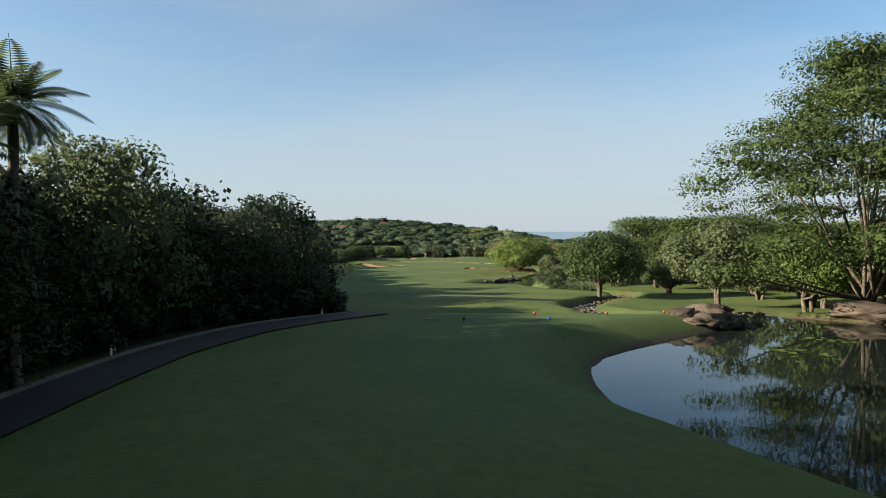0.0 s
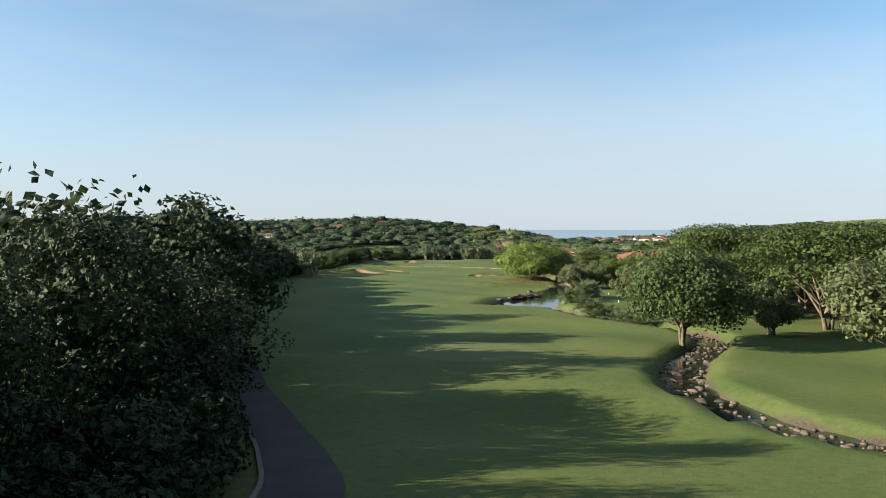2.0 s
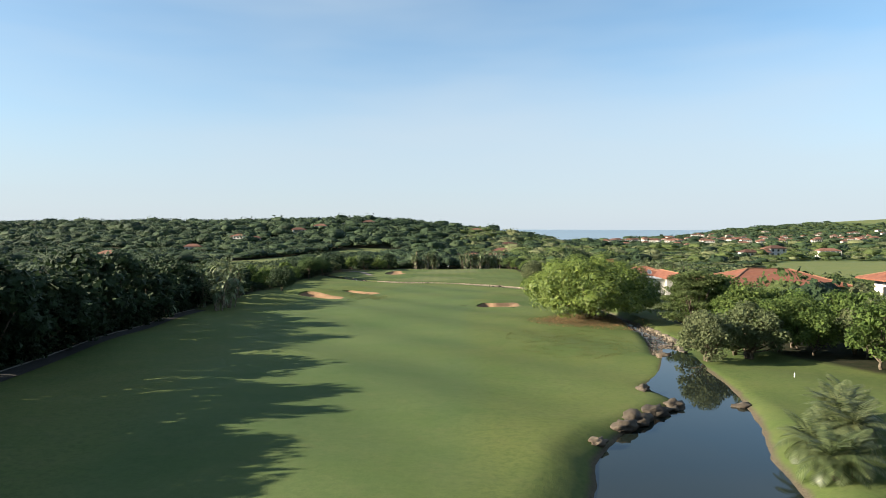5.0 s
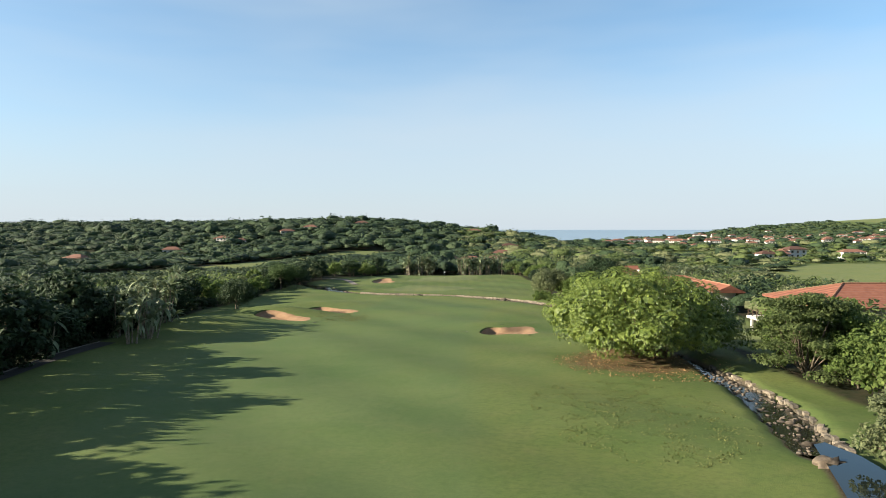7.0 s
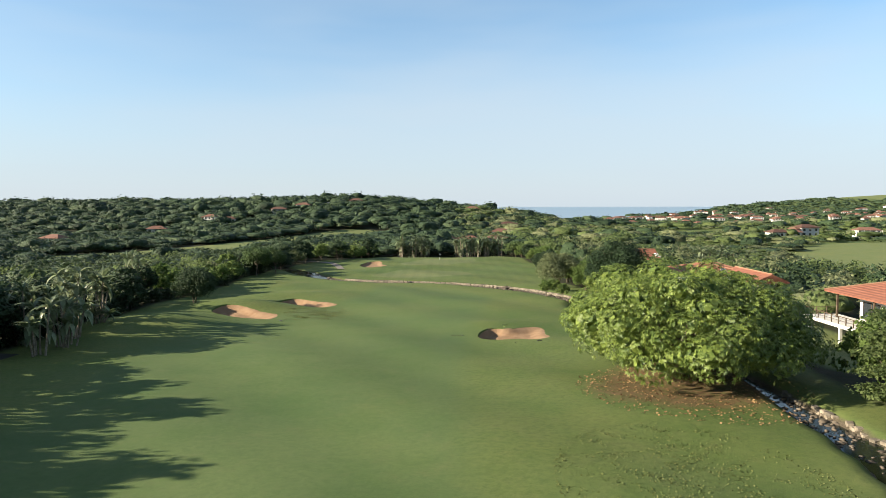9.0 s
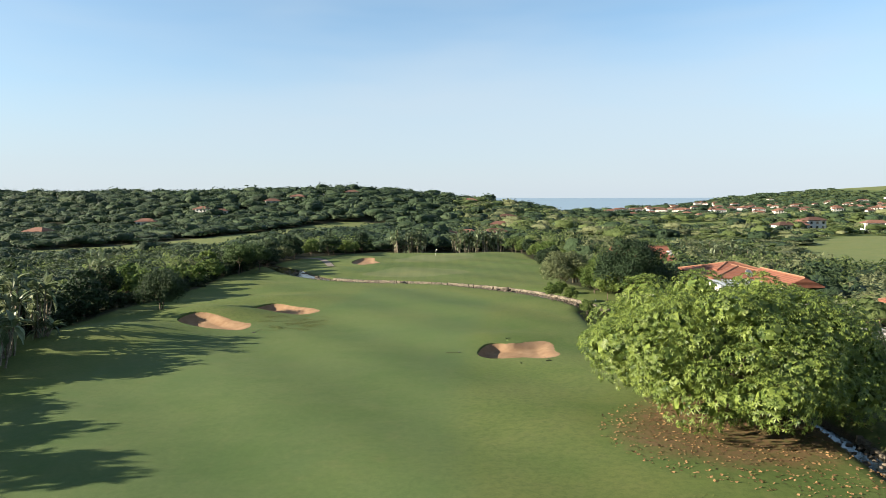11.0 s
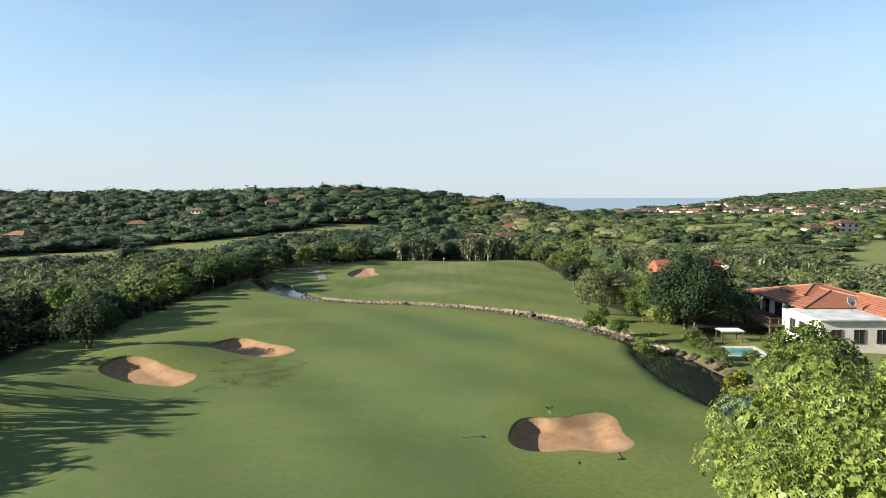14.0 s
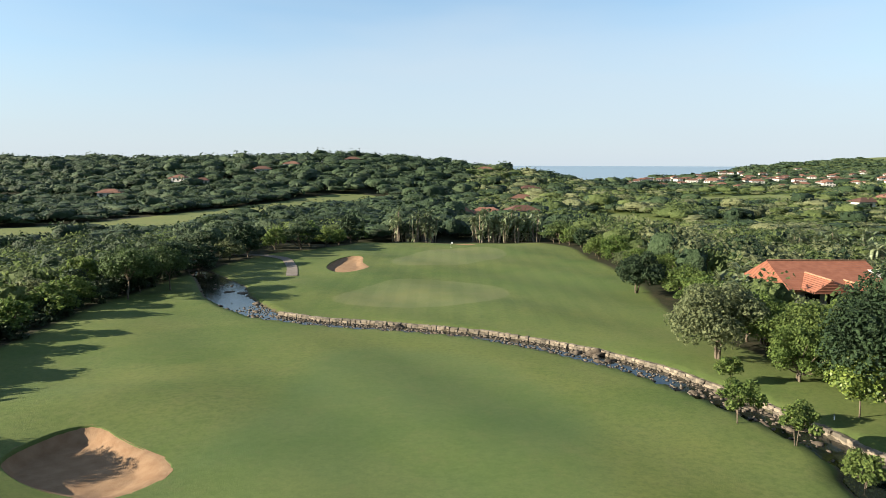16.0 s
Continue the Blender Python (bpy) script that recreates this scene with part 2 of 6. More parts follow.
PONDS = {  # outline, water level
    "pond_1": (np.array([(19.5, 50.5), (14.7, 46.3), (11.3, 42.9), (9.0, 40.2), (7.7, 37.4), (7.1, 34.0), (7.1, 31.0), (8.4, 28.2), (10.0, 25.0), (11.5, 21.8), (17, 19), (26, 20), (34, 28), (37, 40), (34, 49), (29, 52), (26, 54.5), (21.5, 56)]), -0.12),
    "pond_2": (np.array([(6.6, 156.8), (8.0, 161), (9.0, 165.6), (11.9, 171.0), (15.5, 176), (19.5, 180.5), (18.0, 186.0), (21.5, 192), (24.0, 199), (26.5, 206.5), (28.0, 201), (26.0, 184), (23.4, 173.4), (20.6, 165.7), (19.6, 159.3), (17.3, 152.8), (14.6, 154.3), (10.3, 155.7)]), -6.9),
    "pond_3": (np.array([(26.0, 309.6), (25.6, 302), (26.0, 294), (27.8, 286.5), (30.5, 281), (34.0, 281.5), (34.8, 288), (34.0, 296), (33.2, 303), (32.2, 309), (30.5, 313), (28, 313)]), -10.95),
}


def dist_stream(x, y):
    """Distance to the stream's line, with level and half width there."""
    d, lv, hw = np.full(x.shape, 1e9), np.zeros(x.shape), np.ones(x.shape)
    for a, b in SEGMENTS:
        for i in range(a, b):
            p, q = STREAM[i], STREAM[i + 1]
            dx, dy = q[0] - p[0], q[1] - p[1]
            u = np.clip(((x - p[0]) * dx + (y - p[1]) * dy) / (dx * dx + dy * dy), 0, 1)
            dd = np.hypot(x - p[0] - u * dx, y - p[1] - u * dy)
            near = dd < d
            d = np.where(near, dd, d)
            lv = np.where(near, p[2] + u * (q[2] - p[2]), lv)
            hw = np.where(near, p[3] + u * (q[3] - p[3]), hw)
    return d, lv, hw


def sd_poly(x, y, poly):
    """Signed distance to a closed outline, positive inside."""
    d = np.full(x.shape, 1e9)
    inside = np.zeros(x.shape, dtype=bool)
    n = len(poly)
    for i in range(n):
        ax, ay = poly[i]
        bx, by = poly[(i + 1) % n]
        dx, dy = bx - ax, by - ay
        u = np.clip(((x - ax) * dx + (y - ay) * dy) / (dx * dx + dy * dy), 0, 1)
        d = np.minimum(d, np.hypot(x - ax - u * dx, y - ay - u * dy))
        if dy:
            inside ^= ((ay > y) != (by > y)) & (x < dx * (y - ay) / dy + ax)
    return np.where(inside, d, -d)


def rounded(poly, times=2):
    """Corner cutting of a closed outline."""
    p = np.array(poly, dtype=float)
    for _ in range(times):
        q = np.roll(p, -1, axis=0)
        p = np.stack((0.75 * p + 0.25 * q, 0.25 * p + 0.75 * q), axis=1).reshape(-1, 2)
    return p


BUNKERS = {
    "bunker_1": rounded([(6.2, 275.0), (7.4, 279.6), (9.5, 280.6), (11.2, 279.6), (14.1, 281.8), (16.9, 281.5), (16.2, 276.6), (16.6, 272.8), (14.1, 270.8), (11.8, 272.2), (9.6, 271.8), (7.2, 272.4)]),
    "bunker_2": rounded([(-38.6, 297.1), (-38.1, 301.4), (-34.3, 301.6), (-30.1, 298.6), (-25.6, 296.2), (-26.4, 291.4), (-29.1, 292.0), (-33.3, 292.6)]),
    "bunker_3": rounded([(-31.0, 311.0), (-30.3, 316.3), (-27.2, 318.2), (-23.4, 314.6), (-17.4, 310.6), (-19.9, 306.0), (-22.7, 305.6), (-27.3, 306.9)]),
    "bunker_4": rounded([(-25.4, 407.5), (-26.0, 418), (-24.5, 426.5), (-19.5, 427.5), (-18.6, 418), (-16.0, 411), (-17.5, 403.5), (-21, 400.5)]),
    "bunker_5": rounded([(-2, 474), (2, 477), (8, 476), (9, 470), (4, 467.5), (-1, 469)]),
}
BUNKER_DEPTH = {"bunker_1": 0.9, "bunker_2": 0.9, "bunker_3": 0.9, "bunker_4": 0.6, "bunker_5": 0.6}


def bare(x, y):
    """Ground height before ponds, stream and bunkers are dug."""
    z = np.interp(y, YS, PROFILE)
    z = z + 0.22 * np.sin(x * 0.13 + 0.5) * np.sin(y * 0.09) * ramp01((y - 50) / 20) + 0.12 * np.sin(x * 0.31 + y * 0.22) * ramp01((y - 50) / 20)
    z = z + bump_at(x, y, -36, 304.5, 9, 5, 1.6) + bump_at(x, y, -31, 323, 9, 5, 1.0) + bump_at(x, y, -44, 285, 9, 8, 1.8)
    z = z + bump_at(x, y, 12, 285, 8, 4, 0.5) + bump_at(x, y, -21, 428, 6, 6, 0.7) + bump_at(x, y, 22, 448, 14, 12, 0.8)
    z = z + bump_at(x, y, -13, 84, 9, 6, 0.9) + bump_at(x, y, -2, 102, 12, 6, 0.5) - bump_at(x, y, 4, 68, 10, 5, 0.6)
    # the far bank of the stream below the green stands higher than the near one
    w = ramp01((np.abs(x) - 52) / 55) * ramp01((y - 40) / 60)
    back = ramp01((y - 470) / 40)
    w = np.maximum(w, back)
    z = z * (1 - w) + outer(x, y) * w
    east = ramp01((x - 34) / 20) * (1 - ramp01((y - 190) / 40))
    return z + 0.3 * east * (1 - w)


def ground(x, y):
    x, y = np.asarray(x, dtype=float), np.asarray(y, dtype=float)
    z = bare(x, y)
    for poly, level in PONDS.values():
        s = sd_poly(x, y, poly)
        z = np.where(s > -3.6, np.minimum(z, level + 0.10 - np.where(s > 0, 0.75, 0.36) * np.clip(s, -3.6, 1.4)), z)
    d, lv, hw = dist_stream(x, y)
    out = d - hw
    dug = lv - 0.35 + np.maximum(out, 0) * 1.6
    z = np.where(out < 2.2, np.minimum(z, dug), z)
    for k, poly in BUNKERS.items():
        s = sd_poly(x, y, poly)
        z = z - (BUNKER_DEPTH[k] * 1.3 + 0.5) * ramp01((s + 0.9) / 0.9)
    return z


def ground_at(x, y):
    return float(ground(np.array([x]), np.array([y]))[0])


# ---- ground sheet ----
def spread(a, b, step, grow, lo, hi):
    """Grid lines: even between a and b, growing outwards to lo and hi."""
    mid = list(np.arange(a, b + 0.01, step))
    s, v = step, b
    while v < hi:
        s *= grow
        v += s
        mid.append(min(v, hi))
    s, v = step, a
    while v > lo:
        s *= grow
        v -= s
        mid.insert(0, max(v, lo))
    return np.array(mid)


FAIRWAY = rounded([(-14, 92), (-20, 150), (-33, 235), (-37, 285), (-22, 300), (-14, 325), (-14, 343), (4, 341), (13, 322), (7, 292), (3, 250), (3, 200), (0, 150), (7, 112), (0, 90)])
TEES = [rounded([(-2.5, 24), (6, 22), (5.0, 34), (4.5, 42), (13, 43), (15.5, 50), (11, 54.5), (3, 53), (-1, 47), (-3, 38)]), rounded([(-4, 88), (4, 84), (9, 90), (6, 97), (-3, 97)])]
GREEN = rounded([(-13.5, 424), (-4.5, 446), (9.2, 451), (16, 437), (12, 424), (0, 414), (-11, 413)])
MOWN = rounded([(-26, 372), (-18, 364), (10, 355), (24, 348), (32, 385), (32, 440), (20, 455), (-16, 455), (-26, 430), (-20, 395)])
APRON = rounded([(-15, 385), (-20, 372), (-8, 366), (8, 370), (12, 384), (2, 394), (-8, 396)])
FIELDS = [rounded([(-190, 470), (-150, 478), (-92, 575), (-55, 690), (-35, 735), (-75, 752), (-108, 680), (-145, 570), (-205, 510)]),
          rounded([(140, 770), (250, 740), (330, 820), (180, 870)]), rounded([(112, 395), (190, 360), (270, 470), (330, 600), (235, 605), (150, 480)]),
          rounded([(60, 540), (95, 530), (100, 640), (70, 640)]), rounded([(1190, 2080), (1600, 1960), (2100, 2200), (1900, 2650), (1300, 2600)]), rounded([(85, 392), (105, 380), (118, 420), (98, 436)]), rounded([(41, 252), (50, 246), (58, 252), (58, 284), (62, 300), (62, 328), (46, 330), (40, 316), (41, 292), (44, 276)])]
OPEN = np.array([(-11.8, -60), (-12.2, 22), (-12.0, 34), (-9.6, 42), (-6.4, 50), (-6.2, 56), (-13, 72), (-19, 95), (-30, 122), (-38, 152), (-40, 166), (-48, 205), (-50, 246), (-52, 265), (-53, 300), (-50, 345), (-52, 372), (-50, 400), (-44, 430), (-30, 452), (-24, 478), (28, 478), (33, 450), (35, 395), (31, 352), (36, 332), (40, 318), (40, 300), (44, 280), (40, 250), (39, 225), (40, 205), (45, 190), (50, 165), (52, 150), (50, 110), (55, 80), (62, 50), (62, -60)])
BARE_EARTH = rounded([(15.5, 240), (16.5, 247), (22, 255), (31, 257), (33, 249), (32.5, 240), (25, 236.5)])

gx, gy = spread(-58, 60, 1.05, 1.11, -4600, 4600), spread(-4, 480, 1.15, 1.055, -400, 4950)
X, Y = np.meshgrid(gx, gy)
Z = ground(X, Y)
nx = len(gx)
idx = np.arange(len(gy) * nx).reshape(len(gy), nx)
quads = np.stack((idx[:-1, :-1], idx[:-1, 1:], idx[1:, 1:], idx[1:, :-1]), axis=-1).reshape(-1, 4)

GRASS = material("mown_grass_and_woodland_floor", (0.1, 0.15, 0.04), 0.9, 0.12)
n = Nodes(GRASS)
big, mid_n, fine = n.noise(0.06, 3.0), n.noise(0.6, 4.0), n.noise(7.0, 4.0, 0.7)
wob = n.math("MULTIPLY", n.math("SUBTRACT", mid_n, 0.5), 1.4)


def mask(name, width=0.35):
    return n.ramp(n.math("ADD", n.attr(name), wob), -width, width)


grain = n.noise(2.0, 7.0, 0.75)
rough_c = n.mix(n.ramp(big, 0.35, 0.65), (0.0692, 0.1000, 0.0288), (0.0978, 0.1184, 0.0384))
rough_c = n.mix(n.ramp(mid_n, 0.50, 0.78, 0.0, 0.35), rough_c, (0.1128, 0.1136, 0.0512))
rough_c = n.mix(n.ramp(grain, 0.44, 0.64, 0.0, 0.50), rough_c, (0.0406, 0.0640, 0.0192))
fair_c = n.mix(n.ramp(big, 0.35, 0.65), (0.0639, 0.0968, 0.0344), (0.0827, 0.1128, 0.0400))
fair_c = n.mix(n.ramp(grain, 0.42, 0.62, 0.0, 0.30), fair_c, (0.0391, 0.0656, 0.0216))
fair_c = n.mix(n.ramp(n.noise(0.45, 7.0, 0.8), 0.52, 0.68, 0.0, 0.5), fair_c, (0.0932, 0.1072, 0.0448))
c = n.mix(mask("sd_fair", 1.6), rough_c, fair_c)
green_c = n.mix(n.ramp(big, 0.3, 0.7), (0.0948, 0.1136, 0.0464), (0.1113, 0.1264, 0.0544))
c = n.mix(mask("sd_green", 0.3), c, green_c)
c = n.mix(mask("sd_field", 2.0), c, n.mix(n.ramp(grain, 0.4, 0.65), (0.1275, 0.1462, 0.0578), (0.1003, 0.1207, 0.0442)))
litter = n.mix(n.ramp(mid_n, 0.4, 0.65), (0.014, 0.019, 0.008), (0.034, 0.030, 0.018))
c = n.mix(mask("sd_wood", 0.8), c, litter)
earth = n.mix(n.ramp(n.noise(2.2, 5.0), 0.40, 0.62), (0.12, 0.075, 0.042), (0.084, 0.078, 0.03))
c = n.mix(n.ramp(n.math("ADD", n.attr("sd_earth"), n.math("MULTIPLY", wob, 3.0)), -1.5, 1.5), c, earth)
bank = n.mix(n.ramp(fine, 0.35, 0.65), (0.045, 0.036, 0.0252), (0.12, 0.099, 0.072))
c = n.mix(n.ramp(n.math("ADD", n.attr("sd_bank"), n.math("MULTIPLY", wob, 0.4)), -0.2, 0.2), c, bank)
mow = n.put("ShaderNodeTexWave")
mow.bands_direction, mow.inputs["Scale"].default_value, mow.inputs["Distortion"].default_value = "X", 0.085, 1.2
n.link(n.pos, mow.inputs["Vector"])
c = n.mix(n.math("MULTIPLY", n.ramp(mow.outputs["Fac"], 0.4, 0.6, 0.0, 0.32), mask("sd_mow", 3.0)), c, n.mix(1.0, c, (0.72,0.80,0.78), "MULTIPLY"))
worn = n.ramp(n.noise(0.045, 6.0, 0.62), 0.46, 0.66, 0.0, 0.55)
c = n.mix(worn, c, n.mix(1.0, c, (1.22, 1.08, 0.98), "MULTIPLY"))
patch = n.ramp(n.noise(0.13, 6.0, 0.65), 0.46, 0.64, 0.0, 0.6)
c = n.mix(patch, c, n.mix(1.0, c, (0.78, 0.90, 0.74), "MULTIPLY"))
c = n.mix(n.ramp(fine, 0.3, 0.75, 0.0, 0.30), c, n.mix(1.0, c, (0.45, 0.5, 0.4), "MULTIPLY"))
n.colour(c)
n.bump(n.math("ADD", fine, n.math("MULTIPLY", n.noise(25.0, 2.0), 0.6)), 0.45, 0.05)

me = quads_mesh("ground", np.stack((X, Y, Z), axis=-1).reshape(-1, 3), quads, GRASS, smooth=True)


def surface_fields(me, fx, fy):
    """Distances to the edges of each kind of turf, for the ground's material."""
    d, lv, hw = dist_stream(fx, fy)
    fields = {
        "sd_fair": np.maximum(sd_poly(fx, fy, FAIRWAY), sd_poly(fx, fy, TEES[0])),
        "sd_green": np.maximum.reduce([sd_poly(fx, fy, p) for p in (TEES[1], GREEN, APRON)]),
        "sd_field": np.maximum.reduce([sd_poly(fx, fy, p) for p in FIELDS]),
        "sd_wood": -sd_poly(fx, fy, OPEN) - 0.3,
        "sd_earth": sd_poly(fx, fy, BARE_EARTH),
        "sd_mow": sd_poly(fx, fy, MOWN),
        "sd_bank": np.maximum(hw + np.where(fy < 110, 0.40, 0.45) - d, np.maximum.reduce([sd_poly(fx, fy, p) for p, _ in PONDS.values()]) + 0.30),
    }
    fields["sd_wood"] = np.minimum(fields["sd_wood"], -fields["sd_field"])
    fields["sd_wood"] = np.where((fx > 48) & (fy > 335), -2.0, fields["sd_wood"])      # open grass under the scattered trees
    for key, val in fields.items():
        a = me.attributes.new(key, "FLOAT", "POINT")
        a.data.foreach_set("value", np.clip(val, -8, 8).astype(np.float32))


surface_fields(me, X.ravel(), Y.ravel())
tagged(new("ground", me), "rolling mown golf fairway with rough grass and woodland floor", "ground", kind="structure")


# ---- water ----
def sheet(name, poly, level, mat):
    bm = bmesh.new()
    bm.faces.new([bm.verts.new((px, py, level)) for px, py in poly])
    bmesh.ops.triangulate(bm, faces=bm.faces[:])
    m = bpy.data.meshes.new(name)
    bm.to_mesh(m)
    bm.free()
    m.materials.append(mat)
    return new(name, m)


for k, (poly, level) in PONDS.items():
    r = rounded(poly, 1)
    cen = r.mean(axis=0)
    sheet(k, cen + (r - cen) * 1.05, level, POND_WATER)
    tagged(bpy.data.objects[k], "still dark pond reflecting the sky beside the fairway", "pond", kind="structure")
sv, sf = [], []
for a, b in SEGMENTS:
    t = np.arange(a, b + 1e-6, 0.25)
    P = np.stack([np.interp(t, np.arange(len(STREAM)), STREAM[:, j]) for j in range(4)], axis=1)
    T = np.gradient(P[:, :2], axis=0)
    T /= np.linalg.norm(T, axis=1)[:, None]
    N = np.stack((-T[:, 1], T[:, 0]), axis=1)
    base = len(sv)
    for p, nn in zip(P, N):
        for s in (-1, 1):
            sv.append((p[0] + s * nn[0] * (p[3] + 0.35), p[1] + s * nn[1] * (p[3] + 0.35), p[2]))
    sf += [(base + 2 * i, base + 2 * i + 1, base + 2 * i + 3, base + 2 * i + 2) for i in range(len(P) - 1)]
tagged(new("stream", mesh_from("stream", sv, sf, [STREAM_WATER])), "shallow rocky stream winding along the fairway", "stream", kind="structure")
tagged(new("sea", quads_mesh("sea", np.array([(-4700, 1150, -23.0), (4700, 1150, -23.0), (4700, 4960, -23.0), (-4700, 4960, -23.0)]), np.array([[0, 1, 2, 3]]), SEA_WATER)), "hazy blue sea reaching to the horizon", "sea", kind="structure")

# ---- bunkers ----
SAND = material("raked_red_sand", (0.2856, 0.1836, 0.1156), 0.95, 0.1)
n = Nodes(SAND)
n.colour(n.mix(n.ramp(n.noise(0.9, 5.0), 0.3, 0.7), (0.1640, 0.1000, 0.0576), (0.2280, 0.1504, 0.0920)))
n.bump(n.math("ADD", n.noise(12.0, 3.0), n.math("MULTIPLY", n.noise(1.5, 3.0), 2.0)), 0.5, 0.06)


def bunker(name, poly, depth):
    cen = poly.mean(axis=0)
    rings = np.linspace(1.0, 0.0, 15)[:-1]
    pts = np.concatenate([cen + (poly - cen) * r for r in rings] + [cen[None]])
    s = sd_poly(pts[:, 0], pts[:, 1], poly)
    m = len(poly)
    s[:m] = 0
    # steep under the lip on one side, flashed up on the other
    across = (pts[:, 0] - poly[:, 0].min()) / np.ptp(poly[:, 0])
    z = bare(pts[:, 0], pts[:, 1]) + 0.02 - depth * (1.3 - 0.8 * across) * ramp01(s / (0.5 + 2.4 * across)) + 0.03 * np.sin(pts[:, 0] * 2.1) * np.sin(pts[:, 1] * 1.7)
    faces = []
    for k in range(len(rings) - 1):
        for i in range(m):
            j = (i + 1) % m
            faces.append((k * m + i, k * m + j, (k + 1) * m + j, (k + 1) * m + i))
    last = len(pts) - 1
    k = len(rings) - 1
    faces += [(k * m + i, k * m + (i + 1) % m, last) for i in range(m)]
    v = np.column_stack((pts, z))
    if np.cross(v[faces[0][1]] - v[faces[0][0]], v[faces[0][2]] - v[faces[0][1]])[2] < 0:
        faces = [f[::-1] for f in faces]
    ob = new(name, mesh_from(name, v, faces, [SAND], True))
    return tagged(ob, "reddish sand bunker with a grassed lip", "bunker", group="sand bunkers", kind="structure")


def bunker_lip(poly):
    """A rolled edge of turf round a bunker, hanging a little over the sand."""
    fwd = np.roll(poly, -1, axis=0) - np.roll(poly, 1, axis=0)
    fwd /= np.linalg.norm(fwd, axis=1)[:, None] + 1e-9
    out = np.stack((fwd[:, 1], -fwd[:, 0]), axis=1)
    probe = poly + out * 0.05
    if sd_poly(probe[:, 0], probe[:, 1], poly).mean() > 0:
        out = -out
    rings = ((3.8, -0.015), (2.8, 0.004), (1.8, 0.007), (0.9, 0.012), (0.05, 0.02), (-0.10, 0.018), (-0.15, 0.0), (-0.18, -0.30))
    pts = np.concatenate([poly + out * o for o, _ in rings])
    lift = np.repeat([h for _, h in rings], len(poly))
    z = bare(pts[:, 0], pts[:, 1]) + lift
    m = len(poly)
    q = np.array([(k * m + i, k * m + (i + 1) % m, (k + 1) * m + (i + 1) % m, (k + 1) * m + i) for k in range(len(rings) - 1) for i in range(m)])
    a, b, c = (np.column_stack((pts, z))[q[:, i]] for i in (0, 1, 2))
    if np.cross(b - a, c - b)[:, 2].mean() < 0:
        q = q[:, ::-1]
    me = quads_mesh("bunker_lip", np.column_stack((pts, z)), q, GRASS, True)
    surface_fields(me, pts[:, 0], pts[:, 1])
    tagged(new("bunker_lip", me), "rolled grass lip round a sand bunker", "bunker lip", kind="structure")


for k, poly in BUNKERS.items():
    bunker(k, poly, BUNKER_DEPTH[k])
    bunker_lip(poly)

# ---- cart path ----
ASPHALT = material("worn_asphalt", (0.032, 0.032, 0.033), 0.85, 0.3)
n = Nodes(ASPHALT)
n.colour(n.mix(n.ramp(n.noise(0.7, 5.0), 0.3, 0.7), (0.017, 0.016, 0.015), (0.031, 0.029, 0.026)))
n.bump(n.noise(30.0, 3.0), 0.5, 0.01)
PALE_PATH = rock_material("worn_concrete_path", (0.12, 0.105, 0.09), (0.18, 0.16, 0.14), 0.8)
KERB = rock_material("concrete_kerb", (0.143, 0.13, 0.1105), (0.234, 0.2145, 0.1885), 3.0)


def strip(name, line, half, lift, mat, label, category):
    t = np.arange(0, len(line) - 1 + 1e-6, 0.1)
    L = np.array(line, dtype=float)
    P = np.stack([np.interp(t, np.arange(len(L)), L[:, j]) for j in (0, 1)], axis=1)
    for _ in range(6):
        P[1:-1] = (P[:-2] + 2 * P[1:-1] + P[2:]) / 4
    T = np.gradient(P, axis=0)
    T /= np.linalg.norm(T, axis=1)[:, None] + 1e-9
    N = np.stack((-T[:, 1], T[:, 0]), axis=1)
    across = np.linspace(-half, half, 7)
    pts = (P[:, None, :] + N[:, None, :] * across[None, :, None]).reshape(-1, 2)
    z = ground(pts[:, 0], pts[:, 1]).reshape(len(P), 7)
    z = np.maximum(z, z.mean(axis=1, keepdims=True) - 0.1) + lift
    m = 7
    v = np.column_stack((pts, z.ravel()))
    q = np.array([(i * m + j, i * m + j + 1, (i + 1) * m + j + 1, (i + 1) * m + j) for i in range(len(P) - 1) for j in range(m - 1)])
    ob = new(name, quads_mesh(name, v, q, mat, True))
    return tagged(ob, label, category, kind="structure"), P, N, z


PATH_LINE = [(-9.5, -10), (-10.2, 8), (-10.6, 20), (-10.6, 28), (-10.3, 34), (-8.9, 40), (-7.0, 44.2), (-5.2, 47.5), (-3.9, 51), (-4.3, 56), (-6.2, 62), (-9.0, 69), (-12.2, 76), (-16, 86), (-22, 104), (-32, 130), (-39, 160), (-47, 200), (-50, 240), (-50.5, 262)]
_, P, N, zz = strip("cart_path", PATH_LINE, 1.2, 0.07, ASPHALT, "narrow dark asphalt cart path beside the trees", "path")
kv, kf = [], []
for i in range(len(P)):
    for off, up in ((1.21, -0.1), (1.21, 0.10), (1.37, 0.10), (1.37, -0.1)):
        kv.append((P[i][0] + N[i][0] * off, P[i][1] + N[i][1] * off, zz[i][6] + up))
kf = [(4 * i + a, 4 * i + a + 1, 4 * i + a + 5, 4 * i + a + 4) for i in range(len(P) - 1) for a in range(3)]
tagged(new("path_kerb", mesh_from("path_kerb", kv, kf, [KERB])), "low concrete kerb along the cart path", "kerb", kind="structure")
strip("green_path", [(-52, 432), (-44, 430), (-37, 424), (-33, 412), (-30, 398)], 1.1, 0.10, PALE_PATH, "pale cart path ending beside the green", "path")


# ---- plants ----
def unit(v):
    return v / (np.linalg.norm(v, axis=-1, keepdims=True) + 1e-9)


